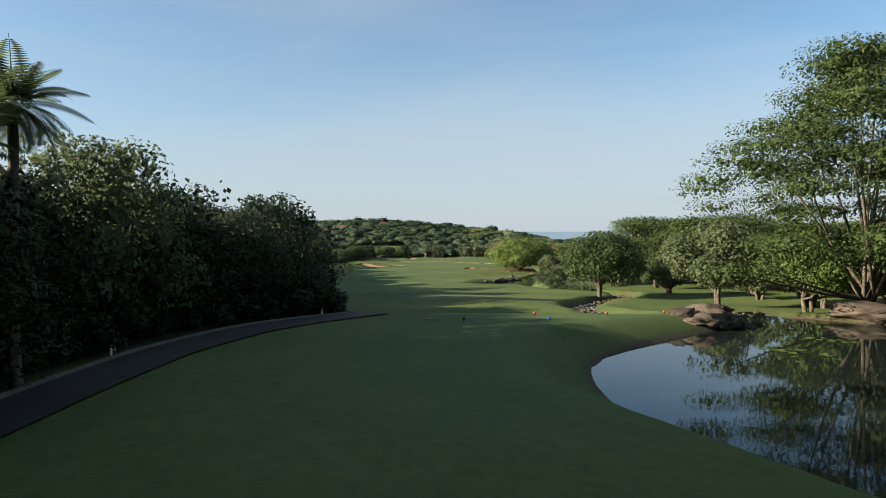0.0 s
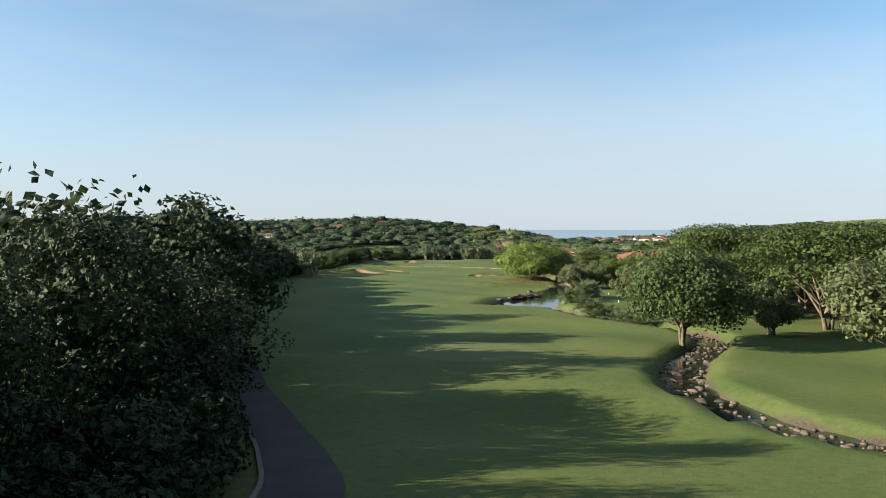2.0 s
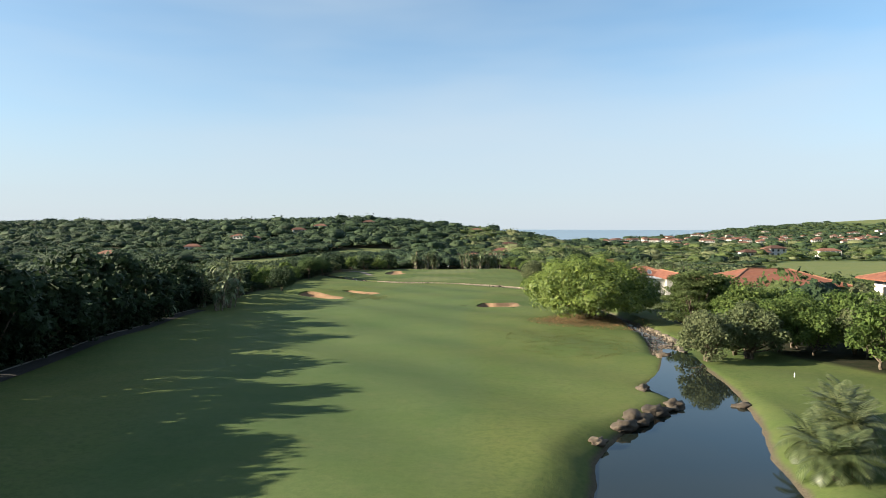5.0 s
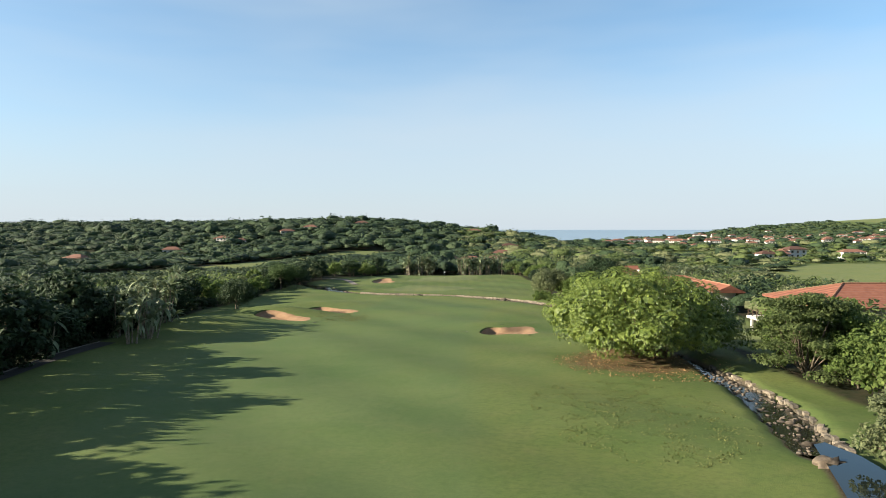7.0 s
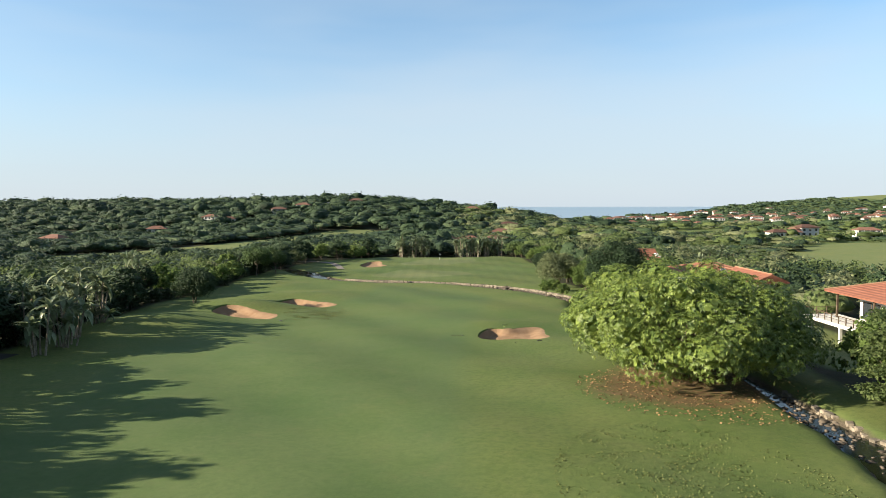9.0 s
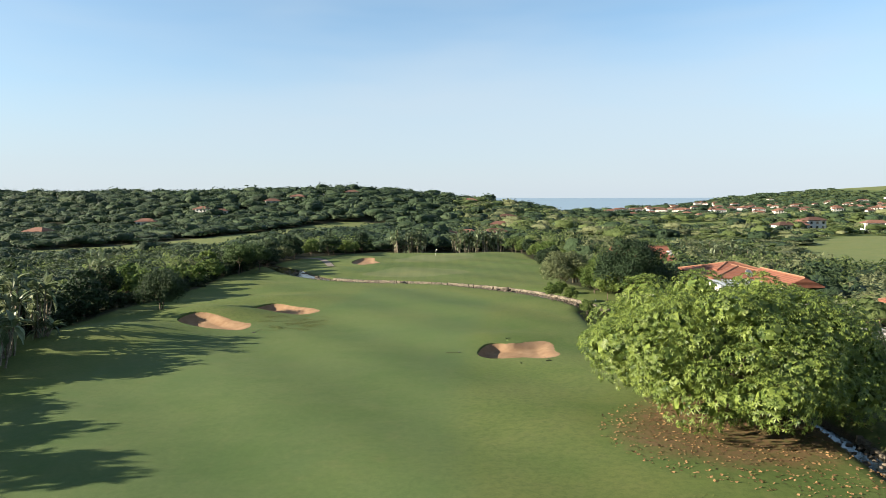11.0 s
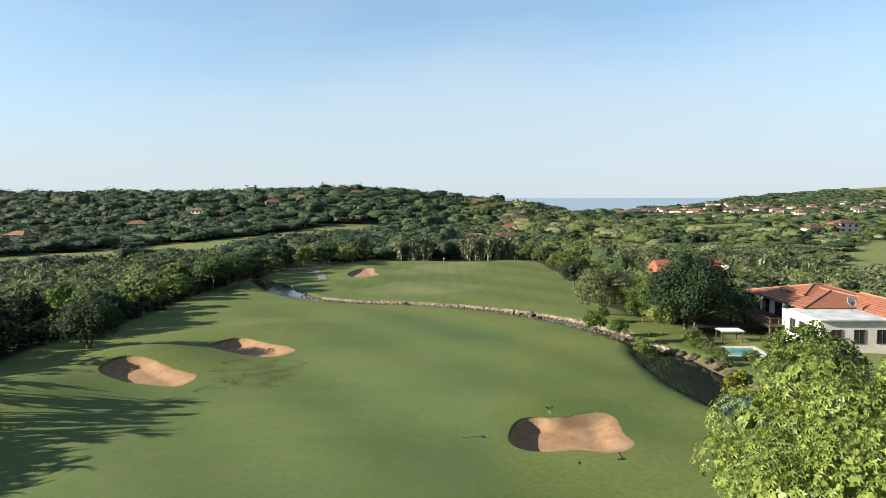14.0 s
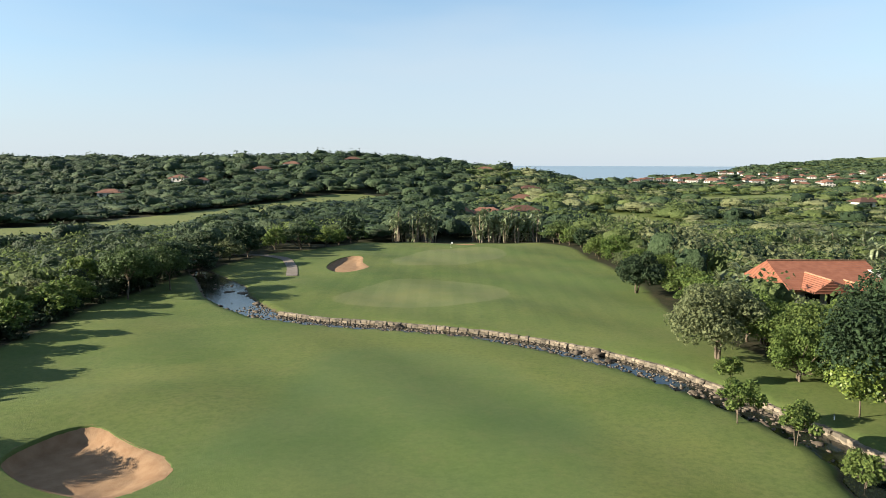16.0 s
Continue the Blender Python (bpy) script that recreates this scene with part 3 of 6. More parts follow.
def leaf_quads(pos, nrm, size, r, length=1.5, fold=0.25):
    """One folded diamond leaf for each place; returns verts and quads."""
    m = len(pos)
    t = unit(np.cross(nrm, r.normal(size=(m, 3))))
    b = np.cross(nrm, t)
    s = (size * r.uniform(0.65, 1.35, m))[:, None]
    v = np.stack((pos - t * s * length * 0.5, pos + b * s * 0.5 - nrm * s * fold, pos + t * s * length * 0.5, pos - b * s * 0.5 - nrm * s * fold), axis=1)
    return v.reshape(-1, 3), np.arange(4 * m).reshape(m, 4)


def lobes_round(r, count, rx, h, base, flat=0.5, spread_up=1.0, lump=1.0, shell=0.55):
    """Lobe centres and radii of an uneven domed crown standing between base and h."""
    out = []
    ch = (h - base)
    lean = r.uniform(-0.15, 0.15, 2) * rx
    for i in range(count):
        a = 2.399963 * i + r.uniform(-0.6, 0.6)
        u = (i + 0.5) / count
        el = math.asin(max(-0.45, 1.0 - 1.45 * u))
        rad = r.uniform(shell, 0.92)
        c = np.array((lean[0] + math.cos(a) * math.cos(el) * rx * rad, lean[1] + math.sin(a) * math.cos(el) * rx * rad, base + ch * 0.42 + math.sin(el) * ch * 0.44 * spread_up * r.uniform(0.8, 1.12)))
        s = r.uniform(0.18, 0.44) * min(rx, ch * 0.8) * lump
        out.append((c, np.array((s * 1.2, s * 1.2, s * flat * 1.6))))
    out.append((np.array((0, 0, base + ch * 0.5)), np.array((rx * 0.6, rx * 0.6, ch * 0.38))))
    return out


def lobes_layered(r, count, rx, h, base, low=0.15, plate=1.0, taper=0.55):
    """Flat plates of foliage, as on an umbrella thorn."""
    out = []
    for i in range(count):
        u = (i + 0.5) / count
        a = 2.399963 * i + r.uniform(-0.4, 0.4)
        z = base + (h - base) * (0.10 + 0.82 * r.uniform(low, 1.0) ** (0.7 if low else 1.0))
        k = (z - base) / (h - base)
        reach = rx * (0.95 - taper * max(0, k - 0.45) / 0.55) * math.sqrt(r.uniform(0.1, 1.0))
        s = r.uniform(0.22, 0.38) * rx * plate
        out.append((np.array((math.cos(a) * reach, math.sin(a) * reach, z)), np.array((s * 1.35, s * 1.2, s * 0.36))))
    return out


def crown_mesh(name, lobes, leaves, size, mat, seed, jitter=0.22, up=0.35, core=0.0, length=1.5):
    r = np.random.default_rng(seed)
    w = np.array([s[0] * s[1] + s[0] * s[2] for _, s in lobes])
    per = np.maximum(1, (leaves * w / w.sum()).astype(int))
    vs, qs, base = [], [], 0
    for (c, s), k in zip(lobes, per):
        dirs = unit(r.normal(size=(k, 3)) + np.array((0, 0, 0.25)))
        rad = 1.0 - np.abs(r.normal(size=(k, 1))) * jitter + (r.random((k, 1)) < 0.07) * r.uniform(0.02, 0.10, (k, 1))
        pos = c + dirs * s * rad
        nrm = unit(unit(dirs / s) * 1.0 + np.array((0, 0, up)) + r.normal(size=(k, 3)) * 0.55)
        v, q = leaf_quads(pos, nrm, size, r, length)
        vs.append(v)
        qs.append(q + base)
        base += len(v)
        if core:
            # a few large inner leaves close the lobe against the light
            kk = max(10, int(k * 0.10))
            dirs = unit(r.normal(size=(kk, 3)))
            v, q = leaf_quads(c + dirs * s * r.uniform(0.3, 0.66, (kk, 1)), dirs, max(size * 1.5, float(s.mean()) * core * 0.5), r, 1.2, 0.1)
            vs.append(v)
            qs.append(q + base)
            base += len(v)
    return quads_mesh(name, np.concatenate(vs), np.concatenate(qs), mat)


def limb(bm, a, b, r0, r1, sides=7, bend=0.0, steps=3, seed=0):
    """A tapered, slightly crooked limb from a to b."""
    a, b = Vector(a), Vector(b)
    axis = (b - a)
    side = axis.cross(Vector((0.3, 1, 0.2))).normalized()
    other = axis.cross(side).normalized()
    rr = random.Random(seed)
    prev = None
    for k in range(steps + 1):
        u = k / steps
        c = a + axis * u + side * bend * math.sin(u * math.pi) * rr.uniform(0.6, 1.2) + other * bend * 0.5 * math.sin(2 * u * math.pi)
        rad = r0 + (r1 - r0) * u
        ring = [bm.verts.new(c + (side * math.cos(2 * math.pi * i / sides) + other * math.sin(2 * math.pi * i / sides)) * rad) for i in range(sides)]
        if prev:
            for i in range(sides):
                bm.faces.new((prev[i], prev[(i + 1) % sides], ring[(i + 1) % sides], ring[i]))
        prev = ring
    return bm


def trunk_mesh(name, lobes, base, r0, seed, stems=1, mat=None, branches=7):
    bm = bmesh.new()
    rr = random.Random(seed)
    for s in range(stems):
        a = 2 * math.pi * s / max(1, stems) + rr.uniform(0, 1)
        foot = (0.25 * r0 * 3 * math.cos(a) * (stems > 1), 0.25 * r0 * 3 * math.sin(a) * (stems > 1), -0.4)
        fork = (foot[0] * 2 + rr.uniform(-0.3, 0.3) * base * 0.3, foot[1] * 2 + rr.uniform(-0.3, 0.3) * base * 0.3, base * 0.75)
        limb(bm, foot, fork, r0, r0 * 0.75, 8, r0 * 0.4, 3, seed + s)
        for (c, _) in rr.sample(lobes, min(branches, len(lobes))):
            limb(bm, fork, tuple(c), r0 * 0.55, r0 * 0.12, 5, 0.25, 3, seed + 5)
    me = bpy.data.meshes.new(name)
    bm.normal_update()
    bm.to_mesh(me)
    bm.free()
    me.materials.append(mat or BARK)
    me.polygons.foreach_set("use_smooth", [True] * len(me.polygons))
    return me


def plant(kind, x, y, trunk, crown, label, category, group="", turn=0.0, size=1.0, stretch=1.0, lower=0.0):
    """A tree as a thing: an empty at its foot with trunk and crown."""
    e = new(kind)
    e.matrix_world = pose(x, y, ground_at(x, y) - lower, 0, 0, turn) @ Matrix.Diagonal((size, size, size * stretch, 1))
    if trunk:
        child("trunk", trunk, e)
    child("crown", crown, e)
    return tagged(e, label, category, group)


def make_round(seed, rx, h, base, leaves, size, mat, lobes=16, flat=0.5, core=0.45, r0=0.22, stems=1, lump=1.0, shell=0.55):
    r = np.random.default_rng(seed)
    lb = lobes_round(r, lobes, rx, h, base, flat, 1.0, lump, shell)
    return trunk_mesh("trunk", lb, base + 0.8, r0, seed, stems), crown_mesh("crown", lb, leaves, size, mat, seed, core=core)


def make_layered(seed, rx, h, base, leaves, size, mat, lobes=22, r0=0.25, stems=1, lean=(0, 0), low=0.15, plate=1.0, taper=0.55):
    r = np.random.default_rng(seed)
    lb = [(c + np.array((lean[0], lean[1], 0)), s) for c, s in lobes_layered(r, lobes, rx, h, base, low, plate, taper)]
    return trunk_mesh("trunk", lb, base + 0.6, r0, seed, stems, branches=10), crown_mesh("crown", lb, leaves, size, mat, seed, jitter=0.3, up=0.9, core=0.3, length=1.8)


# kinds of tree, built once; size 1 is the real size in metres
MID = [make_round(20 + i, 4.4, 8.6, 0.4, 950, 0.47, LEAF_DARK if i % 2 else LEAF_MID, 24, lump=0.8) for i in range(6)]
MID_OLIVE = [make_round(30 + i, 3.8, 6.4, 0.2, 1300, 0.40, LEAF_OLIVE, 15) for i in range(2)]
MID_ACACIA = [make_layered(40 + i, 6.2, 8.5, 1.0, 1700, 0.46, LEAF_ACACIA, 26) for i in range(3)]
MID_MUTED = [make_layered(45 + i, 6.0, 8.5, 0.4, 1900, 0.42, LEAF_MUTED, 30) for i in range(3)]
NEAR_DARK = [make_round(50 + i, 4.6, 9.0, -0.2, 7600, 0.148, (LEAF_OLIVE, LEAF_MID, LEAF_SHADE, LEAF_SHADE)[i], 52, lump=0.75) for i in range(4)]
MEDIUM = [make_round(81 + i, 4.5, 8.8, -0.2, 2100, 0.34, LEAF_DARK, 34, lump=0.75) for i in range(2)]
MEDIUM_F = [make_round(181 + i, 4.5, 8.8, -0.2, 3100, 0.24, LEAF_DARK, 40, lump=0.75) for i in range(2)]
MEDIUM_B = [make_round(85 + i, 4.3, 8.2, 0.2, 1900, 0.33, LEAF_MID if i < 2 else LEAF_OLIVE, 30, lump=0.75) for i in range(3)]
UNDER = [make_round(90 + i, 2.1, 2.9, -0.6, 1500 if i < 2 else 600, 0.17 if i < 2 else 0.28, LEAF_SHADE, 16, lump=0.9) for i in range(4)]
UNDER_PALE = [make_round(95 + i, 2.0, 2.8, -0.5, 900, 0.22, LEAF_OLIVE if i else LEAF_MID, 16, lump=0.9) for i in range(2)]
NEAR_OLIVE = [make_round(60 + i, 3.4, 6.0, 0.4, 4600, 0.20, LEAF_OLIVE, 26, stems=3, lump=0.8) for i in range(2)]
NEAR_MID = [make_round(70 + i, 4.2, 8.0, 0.9, 5200, 0.22, LEAF_MID, 34, stems=2, lump=0.75) for i in range(2)]


def in_poly(x, y, poly):
    return float(sd_poly(np.array([x]), np.array([y]), poly)[0])

# ---- woods along the course ----
HOUSE_PLOTS = [(93, 254, 13), (55, 325, 13), (53, 312, 8), (64, 270, 15), (33, 297, 10), (34, 318, 7), (48, 262, 10), (47, 276, 9), (46, 292, 9), (45, 304, 8), (51, 361, 11)] + [(x, 485, 5.5) for x in (-15, -9, -3, 11, 17, 23, 29)]
rt = random.Random(11)
rg = np.random.default_rng(11)


def wooded(x, y, margin):
    """True where woodland may stand."""
    ok = sd_poly(x, y, OPEN) < -margin
    for f in FIELDS:
        ok &= sd_poly(x, y, f) < -margin
    for a, b, c in HOUSE_PLOTS:
        ok &= np.hypot(x - a, y - b) > c
    return ok


cx, cy = rg.uniform(-125, 115, 14000), rg.uniform(-25, 478, 14000)
keep = wooded(cx, cy, 2.3) & ~((cx < -60) & (cy < 130)) & ~((cx > 85) & (cy < 150))
cx, cy = cx[keep], cy[keep]
side = -sd_poly(cx, cy, OPEN)
edge_spots, inner_spots = [], []
grid = {}
for x, y, s in sorted(zip(cx, cy, side), key=lambda v: v[2]):
    gap = (4.6 if y < 200 else 5.4) if s < 12 else 6.5
    cell = (int(x // 7), int(y // 7))
    if any((x - a) ** 2 + (y - b) ** 2 < gap * gap for i in (-1, 0, 1) for j in (-1, 0, 1) for a, b in grid.get((cell[0] + i, cell[1] + j), ())):
        continue
    grid.setdefault(cell, []).append((x, y))
    (edge_spots if s < 8.5 or (y < 75 and x < 0) else inner_spots).append((x, y))
for x, y in edge_spots:
    near = 8 < y < 66 and -18 < x < 0 or 24 < y < 52 and -23 < x < 0 or 52 < y < 76 and -25 < x < 0
    pick = rt.random() ** (0.5 if x < 0 else 1.0)
    s = rt.uniform(0.8, 1.2) * (1.05 if x < 0 and y < 76 else 1.3 if x < 0 and y < 98 else 1.12 if x < 0 and y < 112 else 1.4 if x < 0 and y < 235 else 1.1 if x < 0 and y < 330 else 1.0)
    if y > 330:
        s *= 0.8
    if x < 0 and 268 < y < 332:
        s = min(s, 0.82)
    label = "dense dark green coastal forest tree at the wood's edge"
    if near and x < -19:
        tr, cr = rt.choice(MEDIUM_F)
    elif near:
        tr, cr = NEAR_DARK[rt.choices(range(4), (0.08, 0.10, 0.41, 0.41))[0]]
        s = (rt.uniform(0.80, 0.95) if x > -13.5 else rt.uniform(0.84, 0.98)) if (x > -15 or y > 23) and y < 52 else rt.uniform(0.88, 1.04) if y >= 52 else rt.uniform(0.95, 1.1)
        if y > 64:
            s *= 1.07
        elif 30 < y < 48 and x < -13.5:
            s *= 1.06
        else:
            s *= 0.98 if y < 40 else 0.93
    elif x < 0 and y < 128:
        tr, cr = rt.choice(MEDIUM_F)
    elif x < 0 and y < 165:
        tr, cr = rt.choice(MEDIUM)
    elif x > 0 and 190 < y < 430:
        tr, cr = rt.choice(MEDIUM_B)
        s *= 0.9
    elif pick < 0.18:
        tr, cr = rt.choice(MID_OLIVE)
        label = "bushy grey-green olive-leaved tree at the wood's edge"
    elif pick < 0.36:
        tr, cr = rt.choice(MID_MUTED if x < 0 else MID_ACACIA)
        label = "flat-topped feathery thorn tree at the wood's edge"
    else:
        tr, cr = rt.choice(MID[1::2] if x < 0 and y < 320 else MID)
    plant("tree", x, y, tr, cr, label, "tree", "woodland edge trees", rt.uniform(0, 360), s, rt.uniform(0.85, 1.12))


# trees added mostly out of view, to block skylight and shade the tee
for i, (x, y, s) in enumerate(((-12, -5, 2.1), (-5, -7, 2.2), (2, -5, 2.2), (9, -7, 2.2), (16, -6, 2.2), (30, -4, 2.2), (4, -16, 1.9), (14, -18, 2.0), (24, -13, 2.0), (-6, -18, 1.9), (36, -6, 2.0), (46, 8, 2.0), (50, 24, 1.9), (52, 40, 1.6), (-16, -10, 2.0), (-15, 4, 1.8), (-25, 18, 1.9), (-29, 27, 1.5), (-24, 10, 1.9), (-34, 37, 1.25), (-38, 46, 1.25), (-22, 2, 1.9), (-19, 12, 1.7), (-13.4, 22.8, 0.88), (-15.5, 26.5, 0.92))):
    tr, cr = (NEAR_DARK[2 + i % 2] if x < -12 and y > 20 else MID[1 + 2 * (i % 3)])
    plant("tree", x, y, tr, cr, "tall dark green tree added round the tee, mostly out of view", "tree", "trees round the tee", 40.0 * i, s)


# undergrowth along the cart path and the wood's edge
_px = np.array([p[0] for p in PATH_LINE], dtype=float)
_py = np.array([p[1] for p in PATH_LINE], dtype=float)
y = 10.0
while y < 74:
    x = float(np.interp(y, _py, _px)) - rt.uniform(3.4, 4.4)
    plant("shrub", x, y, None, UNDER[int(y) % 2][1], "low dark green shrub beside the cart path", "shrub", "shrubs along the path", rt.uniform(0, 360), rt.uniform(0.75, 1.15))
    y += rt.uniform(2.2, 3.2)
for a, b in zip(OPEN[7:17], OPEN[8:18]):
    ln = math.hypot(*(b - a))
    for k in range(int(ln / 4.2)):
        u = (k + rt.random()) / (ln / 4.2)
        p = a + (b - a) * u
        plant("shrub", p[0] - rt.uniform(1.8, 3.2), p[1], None, UNDER[2 + k % 2][1], "low dark green shrub at the wood's edge", "shrub", "shrubs at the wood's edge", rt.uniform(0, 360), rt.uniform(0.8, 1.3))


# ---- woods behind: one sheet of crowns ----
def crown_arrays(x, y, z, s, h, k, leaf, r, flat):
    """Leaf quads of one distant crown made of a few lobes."""
    lob = 7
    a = r.uniform(0, 6.28, lob)
    cs = np.stack((np.cos(a) * s * 0.48, np.sin(a) * s * 0.48, r.uniform(-0.12, 0.16, lob) * h), axis=1)
    which = r.integers(0, lob, k)
    d = unit(r.normal(size=(k, 3)) + np.array((0, 0, 0.45)))
    pos = np.array((x, y, z + h * 0.5)) + cs[which] + d * np.array((s * 0.62, s * 0.62, h * flat)) * r.uniform(0.85, 1.03, (k, 1))
    nrm = unit(d * np.array((1, 1, 0.62 / flat * s / h)) + r.normal(size=(k, 3)) * 0.28)
    return leaf_quads(pos, nrm, leaf, r, 1.35, 0.12)


def dome_arrays(x, y, z, s, h, r, flat):
    """The body of one distant crown: a lumpy cap, to be shaded smooth."""
    rings, sides = 5, 11
    ph = r.uniform(0, 6.28)
    el = np.linspace(-0.40, 1.50, rings)[:, None]
    az = np.linspace(0, 2 * math.pi, sides, endpoint=False)[None, :] + ph
    k = 0.88 + 0.20 * np.sin(3 * az + ph * 3) * np.cos(el) + 0.14 * np.sin(5 * az + 6 * el + ph) * np.cos(el) + r.uniform(-0.12, 0.12, (rings, sides)) * np.cos(el)
    v = np.stack((x + np.cos(az) * np.cos(el) * s * k, y + np.sin(az) * np.cos(el) * s * k, z + h * 0.5 + np.sin(el) * h * flat * k + 0 * az), axis=-1).reshape(-1, 3)
    q = [(i * sides + j, i * sides + (j + 1) % sides, (i + 1) * sides + (j + 1) % sides, (i + 1) * sides + j) for i in range(rings - 1) for j in range(sides)]
    return v, np.array(q)


woods = {k: ([], [], [0], []) for k in "abcd"}


def add_crown(key, v, q, soft=False):
    vs, qs, b, sm = woods[key]
    vs.append(v)
    qs.append(q + b[0])
    sm.append(np.full(len(q), soft))
    b[0] += len(v)


rr = np.random.default_rng(5)
for x, y in inner_spots:
    z = ground_at(x, y)
    s, h = rr.uniform(3.4, 5.6), rr.uniform(6.5, 10.5) * (1.45 if x < 0 and 76 < y < 235 else 1.0)
    if x < -55 and y > 300:
        h *= 0.62
    if x > 58 and y > 200:
        h *= 0.7
    k = rr.random()
    if x > 0:
        k = 0.45 + 0.55 * k
    key = "a" if k < 0.55 else "b" if k < 0.82 else "c"
    if x < 0 and y > 300:
        key = "d" if k < 0.7 else "b"
    elif x < 0 and key != "a":
        key = "d"
    add_crown(key, *dome_arrays(x, y, z, s * 0.74, h * 0.92, rr, 0.40 if k < 0.55 else 0.32), True)
    add_crown(key, *crown_arrays(x, y, z, s, h, 115, 0.68, rr, 0.45 if k < 0.55 else 0.36))
cells = []
y0 = 340.0
while y0 < 2500:
    step = 9.0 + max(0.0, (y0 - 450) * 0.009)
    lo, hi = -0.70 * (y0 - 160) - 30, 0.70 * (y0 - 160) + 30
    if y0 > 1300:
        lo = 200
    cells += [(x0 + rr.uniform(-0.4, 0.4) * step, y0 + rr.uniform(-0.4, 0.4) * step, step) for x0 in np.arange(lo, hi, step)]
    y0 += step
for y1 in np.arange(-60, 345, 11.0):
    cells += [(sx * x1 + rr.uniform(-4, 4), y1 + rr.uniform(-4, 4), 11.0) for sx in (-1, 1) for x1 in np.arange(66, 260, 11.0) if x1 > 128 or (y1 < 140 and (sx < 0 or x1 > 88))]
cells = np.array(cells)
ok = wooded(cells[:, 0], cells[:, 1], 4.5) & ~((cells[:, 0] < 130) & (cells[:, 1] > 1040))
ok &= ~((np.abs(cells[:, 0]) < 125) & (cells[:, 1] < 478) & (cells[:, 1] > 140))
zs = ground(cells[:, 0], cells[:, 1])
ok &= zs > -22.0
cells, zs = cells[ok], zs[ok]
for (x, y, st), z in zip(cells, zs):
    town = x > 130 and y > 560 and rr.random() < 0.9
    s = st * rr.uniform(0.60, 0.95) * (0.62 if town else 1.0)
    h = (5.0 + 0.25 * st) * rr.uniform(0.55, 1.25) * (0.5 if town else 1.0)
    if x < -20 and y < 720:
        h *= 0.75
    if x > 60 and y < 560:
        h *= 0.5
    if rr.random() < 0.07 and not town:
        h *= 1.35
    k = 4 if y < 330 else 64 if y < 600 else 34 if y < 1060 else 10
    pick = rr.random()
    pick = 0.48 + 0.52 * pick if x > 20 else pick * 0.78
    if y > 1600:
        s, h = s * 0.8, h * 0.7
    key, flat = ("a" if pick < 0.6 else "b" if pick < 0.85 else "c"), (0.45 if pick < 0.6 else 0.34)
    if x < 20 and key != "a":
        key = "d"
    if x > 20 and y > 950:
        key = "a" if pick < 0.78 else "d"
    add_crown(key, *dome_arrays(x, y, z, s * 0.84, h * 0.95, rr, flat), True)
    add_crown(key, *crown_arrays(x, y, z, s, h, k, s * (0.21 if k == 4 else 0.15 if k == 64 else 0.19 if k == 34 else 0.34), rr, flat))
for key, mat, label in (("a", LEAF_DARK, "dense dark green woodland covering the valley and hills"), ("b", LEAF_ACACIA, "lighter feathery thorn trees scattered through the woodland"), ("c", LEAF_OLIVE, "grey-green bushes scattered through the woodland"), ("d", LEAF_MUTED, "muted olive-green trees mixed into the woodland")):
    vs, qs, _, sm = woods[key]
    me = quads_mesh("woods", np.concatenate(vs), np.concatenate(qs), mat)
    me.polygons.foreach_set("use_smooth", np.concatenate(sm))
    tagged(new("woods", me), label, "woods", kind="stuff")


# ---- single trees on the course ----
def special(kind, made, x, y, label, category="tree", turn=0.0, group="", size=1.0, lower=0.0):
    return plant(kind, x, y, made[0], made[1], label, category, group, turn, size, 1.0, lower)


